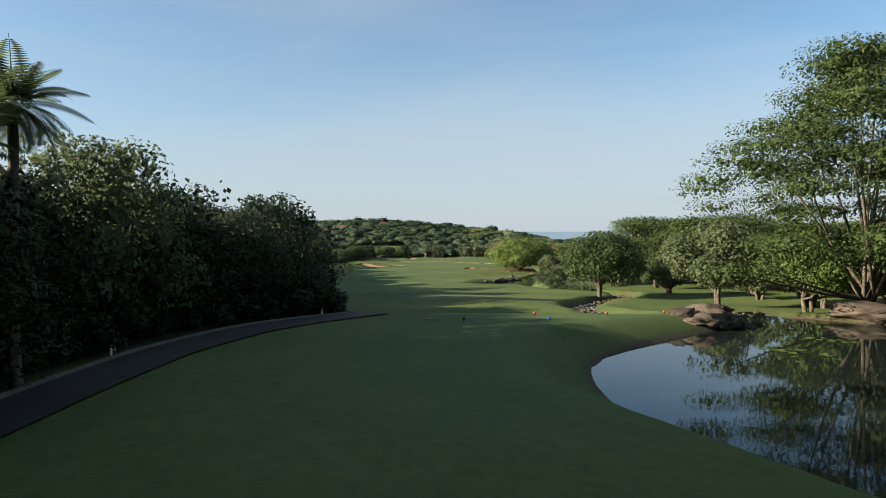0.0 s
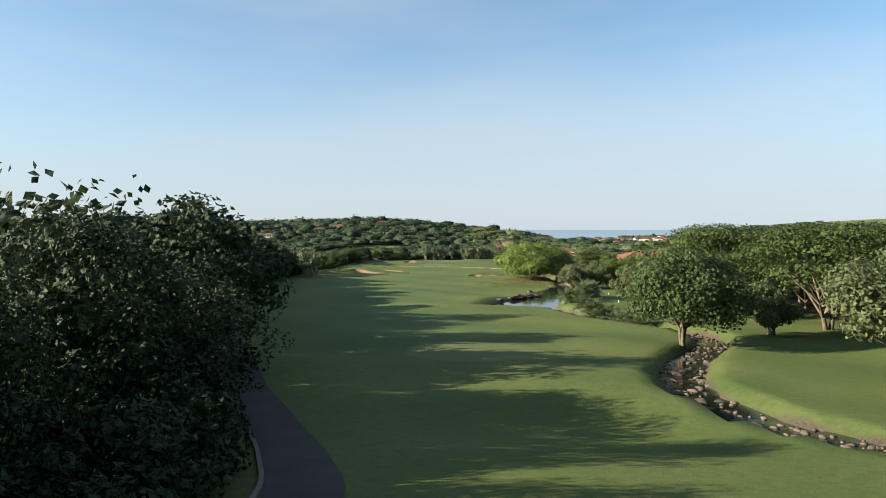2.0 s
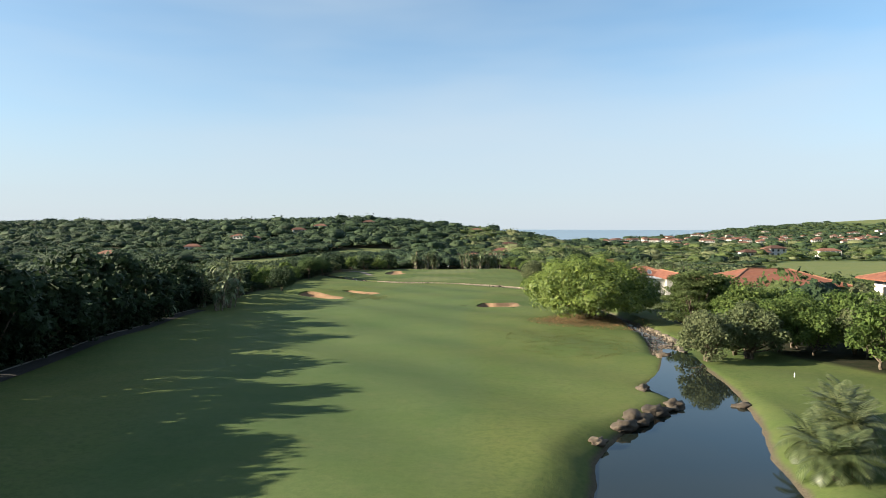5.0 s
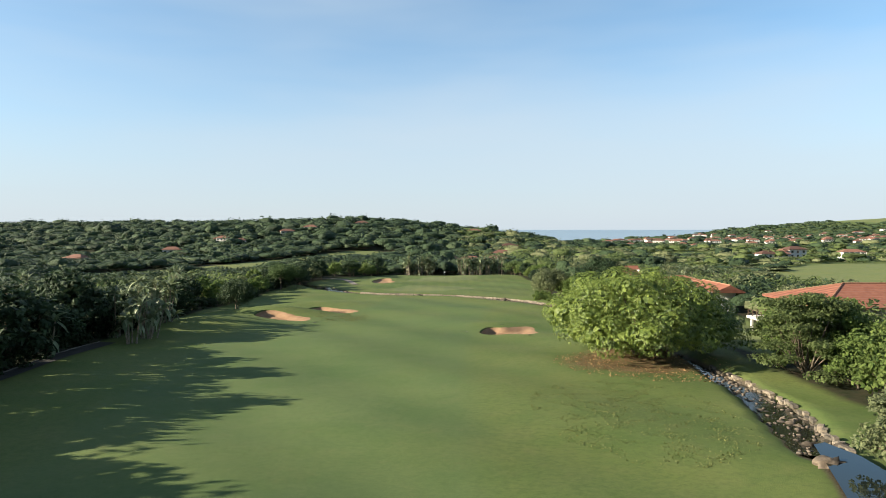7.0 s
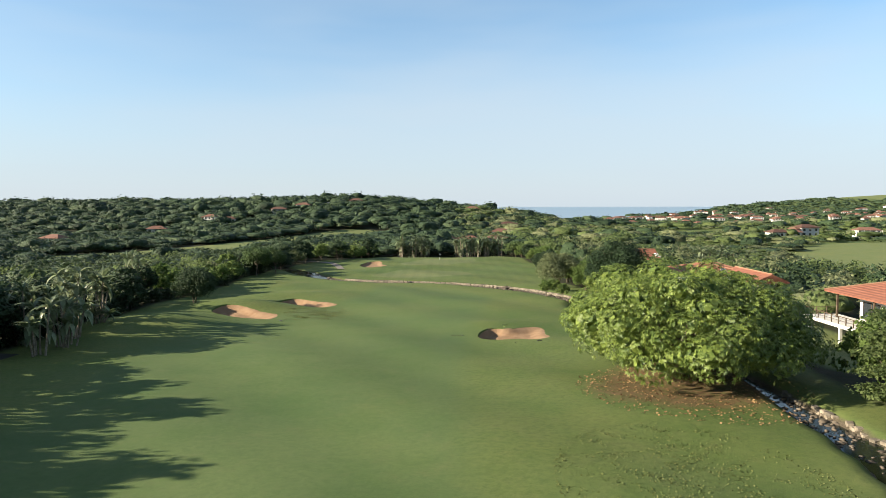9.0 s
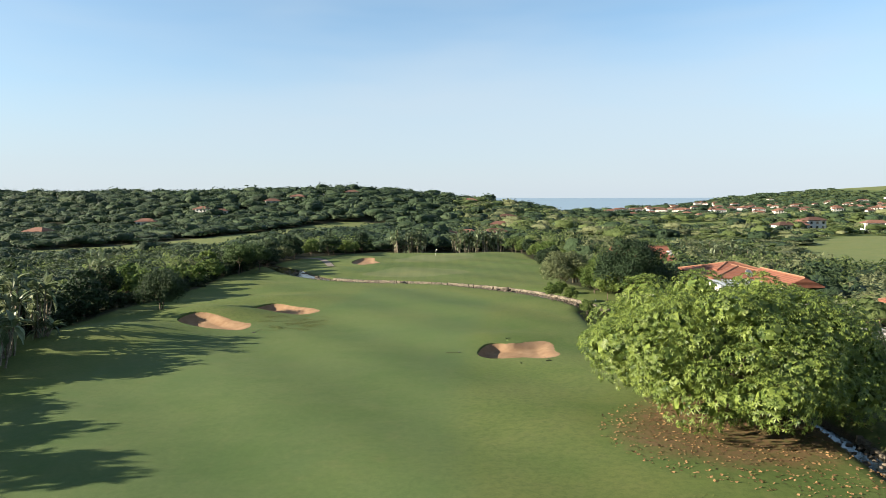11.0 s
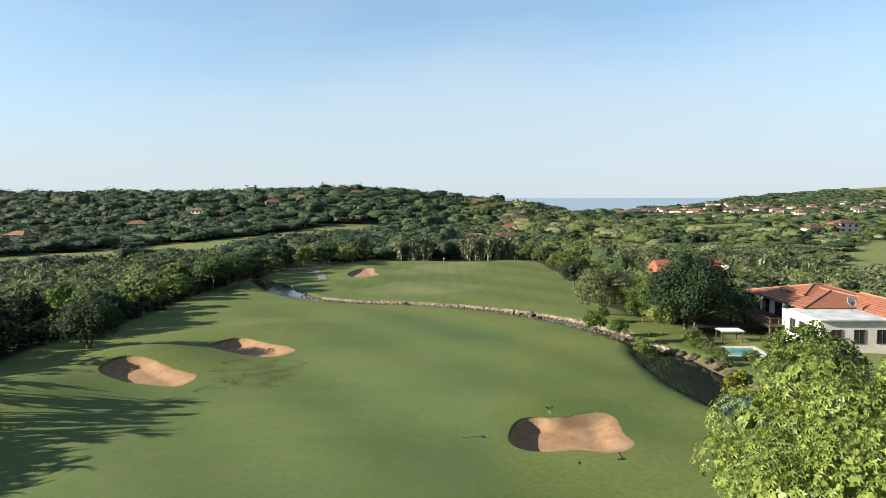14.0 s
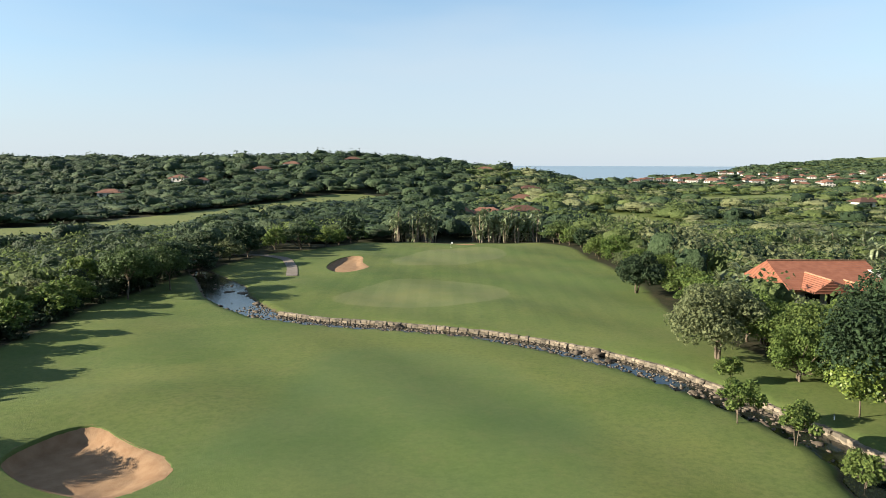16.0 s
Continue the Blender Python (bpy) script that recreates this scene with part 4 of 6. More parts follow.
def rosette_crown(lobes, count, length, width, mat, seed, blades=6):
    """Whorls of narrow drooping leaves over the outside of a lobed crown."""
    r = np.random.default_rng(seed)
    cen, half = np.array([c for c, _ in lobes]), np.array([h for _, h in lobes])
    w = half[:, 0] * half[:, 2]
    which = r.choice(len(lobes), count, p=w / w.sum())
    dirs = unit(r.normal(size=(count, 3)) + np.array((0, 0, 0.35)))
    pos = cen[which] + dirs * half[which] * (1.0 - np.abs(r.normal(size=(count, 1))) * 0.13)
    inside = np.zeros(count, dtype=bool)
    for c, h in lobes:
        inside |= (((pos - c) / h) ** 2).sum(axis=1) < 0.5
    pos, dirs, which = pos[~inside], dirs[~inside], which[~inside]
    m = len(pos)
    axis = unit(unit(dirs / half[which]) * 0.9 + np.array((0, 0, 0.55)) + r.normal(size=(m, 3)) * 0.25)
    t = unit(np.cross(axis, r.normal(size=(m, 3))))
    b = np.cross(axis, t)
    size = r.uniform(0.75, 1.3, m)[:, None, None]
    ang = 2 * math.pi * np.arange(blades) / blades + r.uniform(-0.35, 0.35, (m, blades))
    out = t[:, None] * np.cos(ang)[..., None] + b[:, None] * np.sin(ang)[..., None]
    side = -t[:, None] * np.sin(ang)[..., None] + b[:, None] * np.cos(ang)[..., None]
    ln = length * size * r.uniform(0.8, 1.2, (m, blades, 1))
    up, down = axis[:, None], np.array((0, 0, 1.0))
    mid = pos[:, None] + out * ln * 0.5 + up * ln * 0.22
    tip = pos[:, None] + out * ln * 0.95 + up * ln * 0.05 - down * ln * 0.22
    wing = side * width * size * 0.5 + up * 0.02
    verts = np.concatenate((pos[:, None], (mid + wing), tip, (mid - wing)), axis=1)
    o = (np.arange(m) * (1 + 3 * blades))[:, None]
    i = np.arange(blades)[None]
    quads = np.stack((o + 0 * i, o + 1 + i, o + 1 + blades + i, o + 1 + 2 * blades + i), axis=-1).reshape(-1, 4)
    verts = verts.reshape(-1, 3)
    # broad inner leaves close the crown against the light
    k = 2600
    pick = r.choice(len(lobes), k, p=w / w.sum())
    d = unit(r.normal(size=(k, 3)))
    v, q = leaf_quads(cen[pick] + d * half[pick] * r.uniform(0.3, 0.68, (k, 1)), d, 0.75, r, 1.2, 0.1)
    return quads_mesh("crown", np.concatenate((verts, v)), np.concatenate((quads, q + len(verts))), mat)


def make_mahogany(seed):
    r = np.random.default_rng(seed)
    lobes = []
    for i in range(84):
        a, u = 2.399963 * i, (i + 0.5) / 84
        el = math.asin(max(-0.82, 1.0 - 1.75 * u))
        k = r.uniform(0.78, 1.04) * (0.95 + 0.09 * math.sin(3 * a + 1.0))
        s = r.uniform(1.15, 2.5)
        lobes.append((np.array((math.cos(a) * math.cos(el) * 11.2 * k, math.sin(a) * math.cos(el) * 11.2 * k, 4.6 + math.sin(el) * (5.1 if el > 0 else 3.4) * k)), np.array((s * 1.25, s * 1.25, s * 0.8))))
    lobes.append((np.array((0, 0, 4.9)), np.array((8.0, 8.0, 3.4))))
    return trunk_mesh("trunk", lobes[:-1], 1.6, 0.42, seed, 5), rosette_crown(lobes, 25000, 0.26, 0.078, LEAF_BRIGHT, seed)


special("mahogany_tree", make_mahogany(101), 26.7, 250.2, "large bright green dome-shaped tree beside the stream", size=1.06, lower=0.2)
special("thorn_tree", make_layered(102, 14.0, 20.5, 0.6, 72000, 0.13, LEAF_THORN, 165, 0.30, 2, (0.3, -2.0), 0.0, 0.55, 0.85), 32.3, 57.5, "tall feathery thorn tree spreading over the pond")
special("olive_tree", make_round(103, 3.7, 7.2, 1.3, 11000, 0.20, LEAF_OLIVE, 24, 0.6, 0.4, 0.16, 3), 29.2, 77.5, "small grey-green tree with several stems on the lawn", size=1.22)
special("broadleaf_tree", make_round(104, 5.6, 8.2, 1.2, 17000, 0.20, LEAF_DEEP, 44, 0.6, 0.4, 0.18, 3, 0.85), 21.4, 98.2, "dark green spreading tree leaning over the stream")
FLAT = [make_layered(110 + i, 9.0, 10.5, 1.0, 12000, 0.19, LEAF_THORN, 44, 0.26, 2) for i in range(2)]
for i, (x, y, s) in enumerate(((38, 128, 1.2), (47, 146, 1.15), (42, 112, 1.15), (52, 96, 0.95), (54, 178, 0.8), (52, 196, 0.8), (56, 120, 1.1))):
    special("thorn_tree", FLAT[i % 2], x, y, "flat-topped umbrella thorn tree beyond the stream", turn=67.0 * i, group="umbrella thorns", size=s)
for i, (x, y, s, k) in enumerate(((33.5, 156, 1.4, 0), (35.0, 148, 1.4, 1), (29.5, 200, 1.05, 1), (35.5, 203, 1.2, 0), (35, 206, 0.75, 1), (33, 106, 1.0, 0), (39, 90, 1.05, 1), (40, 163, 1.1, 1), (40, 80, 1.1, 0), (47, 75, 1.2, 1))):
    special("silver_bush", NEAR_OLIVE[k], x, y, "bushy silver-green tree on the grass by the stream", turn=50.0 * i, group="silver bushes", size=s, lower=0.3)
for i, (x, y, s) in enumerate(((35.5, 333, 0.95), (33.2, 329.5, 0.75), (42, 332, 1.0), (41.5, 208, 0.95), (46, 213, 1.05), (50.5, 207, 1.1), (37, 345, 0.85), (33.5, 352, 0.85), (42, 340, 0.85), (47, 344, 0.7), (37.5, 286.5, 1.05), (30.5, 62.5, 1.0), (35.5, 60, 1.1), (40, 66, 1.0), (37, 72, 0.8))):
    special("broadleaf_tree", NEAR_MID[i % 2], x, y, "rounded mid-green tree beside the stream and houses", turn=80.0 * i, group="trees by the houses", size=s, lower=0.2)
special("broadleaf_tree", make_round(105, 4.9, 8.0, 1.6, 9000, 0.24, LEAF_OLIVE, 28, 0.6, 0.4, 0.17, 3), 28.8, 337.5, "spreading olive-green tree with bare lower stems beside the fairway")
special("thorn_tree", make_layered(124, 5.6, 10.0, -0.2, 13000, 0.21, LEAF_ACACIA, 60, 0.2, 3, (0, 0), 0.0, 0.8), 40.8, 234.0, "spreading feathery thorn tree on the lawn across the stream")
special("broadleaf_tree", make_round(123, 7.3, 11.6, 0.9, 15000, 0.24, LEAF_DARK, 50, 0.6, 0.4, 0.3, 3, 0.7), 38.3, 323.5, "broad dark green shade tree beside the garden")
special("broadleaf_tree", make_round(106, 4.2, 7.2, 1.2, 6000, 0.26, LEAF_DARK, 22, 0.6, 0.4, 0.17, 2), 32.2, 381, "dark green tree standing beside the green")
special("round_bush", make_round(107, 3.6, 6.6, 1.1, 9000, 0.20, LEAF_MUTED, 46, 0.75, 0.4, 0.15, 2), -44.9, 309, "clipped ball-shaped dark bush at the fairway's edge", "bush")
LAWN = [make_round(108 + i, 4.2, 8.6, 3.0, 4200, 0.25, LEAF_DEEP, 20, 0.6, 0.4, 0.16, 1) for i in range(2)]
for i, (x, y, s) in enumerate(((-50.3, 373, 1.0), (-46.8, 381, 0.85), (-51.5, 380, 0.8))):
    special("lawn_tree", LAWN[i % 2], x, y, "slim-trunked green tree casting shade on the grass", turn=90.0 * i, group="trees on the far lawn", size=s)
YOUNG = [make_round(120, 1.7, 3.4, 1.0, 1500, 0.17, LEAF_MID, 9, 0.6, 0.0, 0.05, 2), make_round(121, 1.5, 4.4, 1.5, 1300, 0.17, LEAF_YELLOW, 9, 0.6, 0.0, 0.05, 2), make_round(122, 2.5, 5.2, 1.2, 3000, 0.20, LEAF_BRIGHT, 12, 0.6, 0.3, 0.08, 1)]
for i, (k, x, y, s, lab) in enumerate(((0, 23.0, 318.8, 1.05, "young"), (0, 25.3, 314.3, 0.95, "young"), (0, 27.3, 309.2, 0.95, "young"), (0, 26.6, 329, 0.8, "young"), (1, 27.5, 281, 1.0, "yellow"), (1, 27.8, 276, 0.95, "yellow"), (1, 30.5, 273.5, 1.1, "yellow"), (2, 33.6, 320.5, 1.0, "bright"))):
    special("young_tree", YOUNG[k], x, y, {"young": "small green sapling on the stream bank", "yellow": "thin sapling with yellow-green leaves by the pond", "bright": "small bright green tree on the grass"}[lab], "sapling", 70.0 * i, "saplings by the stream", s)


# ---- wild bananas and palms ----
def blade(vs, qs, root, heading, tilt, length, width, droop, segs=5, fold=0.25):
    """A paddle leaf: a folded strip that arches over."""
    b = len(vs)
    p = Vector(root)
    pitch = tilt
    side = Vector((-math.sin(heading), math.cos(heading), 0))
    for k in range(segs + 1):
        u = k / segs
        w = width * (0.18 + math.sin(min(1.0, u * 1.15 + 0.05) * math.pi) ** 0.7 * 0.82) * (0.25 if u == 0 else 1.0)
        nrm = Vector((-math.cos(heading) * math.sin(pitch), -math.sin(heading) * math.sin(pitch), math.cos(pitch)))
        vs += [tuple(p - side * w * 0.5 + nrm * w * fold), tuple(p), tuple(p + side * w * 0.5 + nrm * w * fold)]
        step = length / segs
        p = p + Vector((math.cos(heading) * math.cos(pitch), math.sin(heading) * math.cos(pitch), math.sin(pitch))) * step
        pitch -= droop / segs
    for k in range(segs):
        o = b + 3 * k
        qs += [(o, o + 1, o + 4, o + 3), (o + 1, o + 2, o + 5, o + 4)]


def fan_mesh(seed, leaves=13, length=2.1, width=0.62):
    r = random.Random(seed)
    vs, qs = [], []
    plane = r.uniform(0, 3.14)
    for i in range(leaves):
        a = plane + (0 if i % 2 else math.pi) + r.uniform(-0.5, 0.5)
        tilt = r.uniform(0.35, 1.45) if i < leaves - 3 else r.uniform(-1.2, -0.3)
        blade(vs, qs, (0, 0, r.uniform(-0.3, 0.2)), a, tilt, length * r.uniform(0.75, 1.2), width * r.uniform(0.8, 1.15), r.uniform(0.5, 1.5))
    return quads_mesh("leaf_fan", np.array(vs), np.array(qs), LEAF_BANANA)


FANS = [fan_mesh(200 + i) for i in range(6)]
STEMS = []
for i in range(3):
    bm = bmesh.new()
    limb(bm, (0, 0, -0.3), (0, 0, 1.0), 0.14, 0.10, 7, 0.05, 4, i)
    me = bpy.data.meshes.new("stem")
    bm.to_mesh(me)
    bm.free()
    me.materials.append(BARK_DRY)
    STEMS.append(me)


def banana_clump(x, y, seed, stems=6, tall=7.0, spread_r=2.2):
    r = random.Random(seed)
    e = new("wild_banana")
    e.location = (x, y, ground_at(x, y))
    for i in range(int(stems * 1.5)):
        a, d0 = r.uniform(0, 6.28), r.uniform(0.1, 1.0) * spread_r
        h = tall * (r.uniform(0.5, 0.92) if i < stems else r.uniform(0.12, 0.5))
        lean = (math.cos(a) * d0 * 0.5, math.sin(a) * d0 * 0.5)
        st = child("stem", r.choice(STEMS), e)
        foot = Vector((math.cos(a) * d0 * 0.6, math.sin(a) * d0 * 0.6, 0))
        top = foot + Vector((lean[0], lean[1], h))
        st.matrix_basis = Matrix.Translation(foot) @ (top - foot).to_track_quat("Z", "Y").to_matrix().to_4x4() @ Matrix.Diagonal((0.95, 0.95, h, 1))
        fn = child("leaf_fan", r.choice(FANS), e)
        fn.matrix_basis = Matrix.Translation(top) @ Matrix.Rotation(r.uniform(0, 6.28), 4, "Z")
    return tagged(e, "clump of tall wild bananas with pale paddle leaves", "wild banana", "wild banana clumps")


BANANAS = [(-39.6, 158.5, 13, 9.5), (-38.4, 155.0, 10, 8.5), (-42.0, 162, 12, 10), (-46.5, 267, 6, 8), (-48.5, 272, 7, 9), (-51, 277, 7, 9), (-52.5, 269, 6, 8.5), (-49.5, 281, 6, 8), (-54, 283, 5, 8), (-47, 262, 5, 7), (-52, 248, 5, 7.5)]
BANANAS += [(-17 + 2.3 * i + 0.8 * math.sin(i * 5.0), 484 + 1.7 * math.cos(i * 3.0), 6, 9.6 + 1.3 * math.sin(i * 2.2)) for i in range(7)]
BANANAS += [(9 + 2.4 * i + 0.8 * math.sin(i * 4.0), 484 + 1.7 * math.cos(i * 2.6), 6, 9.4 + 1.3 * math.sin(i * 1.7)) for i in range(9)]
BANANAS += [(43, 150, 5, 6.5), (47, 404, 6, 6), (44, 409, 6, 6.5), (50, 400, 5, 6), (42.5, 366, 5, 5.5), (40, 360, 5, 5), (46, 371, 5, 5.5), (58, 330, 4, 5)]
BANANAS += [(88 + 3.0 * i, 408 + 4 * math.sin(i * 2.0), 5, 7) for i in range(6)]
BANANAS += [(95 + 2.6 * i, 453 + 4 * math.sin(i * 2.3), 5, 6.5 + math.sin(i * 1.9)) for i in range(8)]
BANANAS += [(55 + 2.8 * i, 468 + 2 * math.sin(i * 2.0), 5, 6.5) for i in range(4)] + [(51 + 3.2 * i, 424 + 3 * math.sin(i * 2.6), 4, 5.5) for i in range(4)]
BANANAS += [(-66, 330, 5, 9), (-72, 345, 5, 9), (-60, 320, 4, 9), (-86, 300, 5, 9), (-46, 180, 4, 8)]
for i, (x, y, s, t) in enumerate(BANANAS):
    banana_clump(x, y, 300 + i, s, t)


def frond_mesh(seed, fronds, length, droop, leaflets=15, wide=0.6):
    r = random.Random(seed)
    vs, qs = [], []
    for i in range(fronds):
        a = 2.4 * i + r.uniform(-0.2, 0.2)
        pitch = math.radians(80) - (i / fronds) * math.radians(115) + r.uniform(-0.15, 0.15)
        p = Vector((0, 0, 0))
        ln = length * r.uniform(0.8, 1.15)
        for k in range(leaflets):
            u = k / leaflets
            d = Vector((math.cos(a) * math.cos(pitch), math.sin(a) * math.cos(pitch), math.sin(pitch)))
            q = p + d * (ln / leaflets)
            side = Vector((-math.sin(a), math.cos(a), 0))
            b = len(vs)
            w = 0.022 * (1 - u) + 0.008
            vs += [tuple(p - side * w), tuple(p + side * w), tuple(q + side * w), tuple(q - side * w)]
            qs.append((b, b + 1, b + 2, b + 3))
            if k > 1:
                span = wide * math.sin(min(1.0, u + 0.12) * math.pi) ** 0.6
                for sg in (-1, 1):
                    b = len(vs)
                    tip = p + side * sg * span + d * span * 0.55 - Vector((0, 0, 0.30 * span))
                    vs += [tuple(p), tuple(p + (tip - p) * 0.45 + d * 0.05), tuple(tip), tuple(p + (tip - p) * 0.45 - d * 0.05)]
                    qs.append((b, b + 1, b + 2, b + 3))
            p = q
            pitch -= droop / leaflets
    return quads_mesh("fronds", np.array(vs), np.array(qs), LEAF_PALM)


PALM_HEADS = [frond_mesh(400 + i, 34, 2.6, 1.2, 26, 0.6) for i in range(3)]
BUSH_HEADS = [frond_mesh(410 + i, 30, 2.3, 1.3, 18, 0.55) for i in range(2)]


def palm(x, y, tall, head, label, seed, size=1.0, heads=1):
    r = random.Random(seed)
    e = new("palm_tree")
    e.location = (x, y, ground_at(x, y))
    for i in range(heads):
        a = r.uniform(0, 6.28)
        off = Vector((math.cos(a), math.sin(a), 0)) * (0.9 * (heads > 1))
        h = tall * (1.0 if heads == 1 else r.uniform(0.4, 1.0))
        bm = bmesh.new()
        limb(bm, off + Vector((0, 0, -0.4)), off * 1.6 + Vector((0, 0, h)), 0.20, 0.15, 9, 0.12, 6, seed + i)
        part("trunk", bm, BARK, e, smooth=True)
        f = child("fronds", head, e)
        f.matrix_basis = Matrix.Translation(off * 1.6 + Vector((0, 0, h))) @ Matrix.Rotation(r.uniform(0, 6.28), 4, "Z") @ Matrix.Scale(size, 4)
    return tagged(e, label, "palm", "palms")


palm(-12.4, 27.8, 9.0, PALM_HEADS[0], "tall feather palm rising above the dark wood", 1, 0.95)
palm(-13.6, 26.4, 7.6, PALM_HEADS[1], "tall feather palm rising above the dark wood", 2, 1.1)
for i, (x, y, t, hd) in enumerate(((19.8, 136.5, 2.0, 3), (22.3, 134.0, 1.5, 2), (23.2, 127.5, 1.8, 3), (24.0, 165.5, 2.0, 3), (26.5, 169.5, 2.3, 3), (22.6, 160.0, 1.2, 2), (25.0, 124.0, 1.4, 2), (28.6, 172.5, 1.8, 2), (21.3, 147.5, 1.0, 2))):
    palm(x, y, t, BUSH_HEADS[i % 2], "low bushy palm cluster on the stream bank", 20 + i, 1.15, hd)


# ---- houses ----
ROOF = material("terracotta_roof_tiles", (0.294, 0.084, 0.035), 0.75, 0.25)
n = Nodes(ROOF)
wave = n.put("ShaderNodeTexWave")
wave.bands_direction, wave.inputs["Scale"].default_value = "Z", 1.6
n.link(n.pos, wave.inputs["Vector"])
rows_n = n.noise(1.1, 4.0)
n.colour(n.mix(n.ramp(rows_n, 0.3, 0.7), (0.1480, 0.0544, 0.0320), (0.2120, 0.0864, 0.0528)))
n.bump(wave.outputs["Fac"], 0.8, 0.06)
RIDGE = rock_material("pale_ridge_tiles", (0.2295, 0.1148, 0.0697), (0.2975, 0.1700, 0.1105), 2.0)
FAR_ROOF = rock_material("weathered_brown_roof_tiles", (0.125, 0.062, 0.045), (0.180, 0.094, 0.068), 0.4)
PLASTER = material("white_plaster", (0.504, 0.483, 0.441), 0.9, 0.2)
n = Nodes(PLASTER)
n.colour(n.mix(n.ramp(n.noise(0.8, 4.0), 0.35, 0.7), (0.462, 0.441, 0.399), (0.546, 0.5285, 0.49)))
TIMBER = bark_material("dark_stained_timber", (0.049, 0.035, 0.0245), (0.105, 0.077, 0.0525))
GLASS = material("dark_window_glass", (0.021, 0.0245, 0.028), 0.06, 0.6)
METAL_ROOF = material("pale_flat_roof_sheet", (0.385, 0.406, 0.42), 0.5, 0.4)
n = Nodes(METAL_ROOF)
n.colour(n.mix(n.ramp(n.noise(0.5, 4.0), 0.4, 0.65), (0.294, 0.315, 0.336), (0.462, 0.476, 0.476)))
POOL = water_material("clear_pool_water", (0.035, 0.21, 0.238), 0.05, 2.0, 0.1, 0.02)
PAVING = rock_material("pale_terrace_paving", (0.294, 0.266, 0.231), (0.406, 0.378, 0.336), 1.0)


def hip_roof(bm, x0, x1, y0, y1, z, h, thick=0.22, gable=False):
    """A roof with its ridge along the longer side; eaves at z."""
    along_x = (x1 - x0) >= (y1 - y0)
    cut = 0 if gable else min(x1 - x0, y1 - y0) / 2 * 0.85
    if along_x:
        ym = (y0 + y1) / 2
        r = [(x0 + cut, ym), (x1 - cut, ym)]
    else:
        xm = (x0 + x1) / 2
        r = [(xm, y0 + cut), (xm, y1 - cut)]
    low = [bm.verts.new((x, y, z)) for x, y in ((x0, y0), (x1, y0), (x1, y1), (x0, y1))]
    und = [bm.verts.new((x, y, z - thick)) for x, y in ((x0, y0), (x1, y0), (x1, y1), (x0, y1))]
    top = [bm.verts.new((x, y, z + h)) for x, y in r]
    if along_x:
        fs = [(low[0], low[1], top[1], top[0]), (low[1], low[2], top[1]), (low[2], low[3], top[0], top[1]), (low[3], low[0], top[0])]
    else:
        fs = [(low[0], low[1], top[0]), (low[1], low[2], top[1], top[0]), (low[2], low[3], top[1]), (low[3], low[0], top[0], top[1])]
    for f in fs:
        bm.faces.new(f)
    for i in range(4):
        bm.faces.new((und[i], und[(i + 1) % 4], low[(i + 1) % 4], low[i]))
    bm.faces.new(und[::-1])
    return [tuple(v.co) for v in low], [tuple(v.co) for v in top], along_x


def roof_on(e, x0, x1, y0, y1, z, h, gable=False, caps=True, mat=None):
    bm = bmesh.new()
    low, top, along = hip_roof(bm, x0, x1, y0, y1, z, h, gable=gable)
    rf = part("roof", bm, mat or ROOF, e)
    if caps:
        pairs = [(top[0], top[1])]
        if not gable:
            pairs += [(low[0], top[0]), (low[3], top[0]), (low[1], top[1]), (low[2], top[1])] if along else [(low[0], top[0]), (low[1], top[0]), (low[2], top[1]), (low[3], top[1])]
        for a, b in pairs:
            bm = bmesh.new()
            limb(bm, Vector(a) + Vector((0, 0, 0.03)), Vector(b) + Vector((0, 0, 0.03)), 0.14, 0.14, 6, 0, 1)
            part("ridge_tiles", bm, RIDGE, rf)
    return rf


def window(e, x, y, z, w, h, face):
    """A framed window in a wall that faces 's', 'w' or 'n'."""
    bm, t = bmesh.new(), 0.07
    pane = bmesh.new()
    if face in "sn":
        dy = -0.06 if face == "s" else 0.06
        for a, b, c, d2 in ((x - w / 2, x + w / 2, z, z + t), (x - w / 2, x + w / 2, z + h - t, z + h), (x - w / 2, x - w / 2 + t, z + t, z + h - t), (x + w / 2 - t, x + w / 2, z + t, z + h - t), (x - t / 2, x + t / 2, z + t, z + h - t)):
            box(bm, a, b, y + min(dy, 0.02), y + max(dy, 0.02), c, d2)
        box(pane, x - w / 2, x + w / 2, y - 0.03, y + 0.03, z, z + h)
    else:
        for a, b, c, d2 in ((y - w / 2, y + w / 2, z, z + t), (y - w / 2, y + w / 2, z + h - t, z + h), (y - w / 2, y - w / 2 + t, z + t, z + h - t), (y + w / 2 - t, y + w / 2, z + t, z + h - t), (y - t / 2, y + t / 2, z + t, z + h - t)):
            box(bm, x - 0.06, x + 0.02, a, b, c, d2)
        box(pane, x - 0.03, x + 0.03, y - w / 2, y + w / 2, z, z + h)
    p = part("window", pane, GLASS, e)
    part("window_frame", bm, TIMBER, p)


def house_walls(e, x0, x1, y0, y1, z0, z1, name="wall"):
    bm = bmesh.new()
    box(bm, x0, x1, y0, y1, z0, z1)
    return part(name, bm, PLASTER, e)


def posts(e, pts, z0, z1, r=0.12, mat=None):
    for x, y in pts:
        bm = bmesh.new()
        box(bm, x - r, x + r, y - r, y + r, z0, z1, 0.02)
        part("post", bm, mat or TIMBER, e)


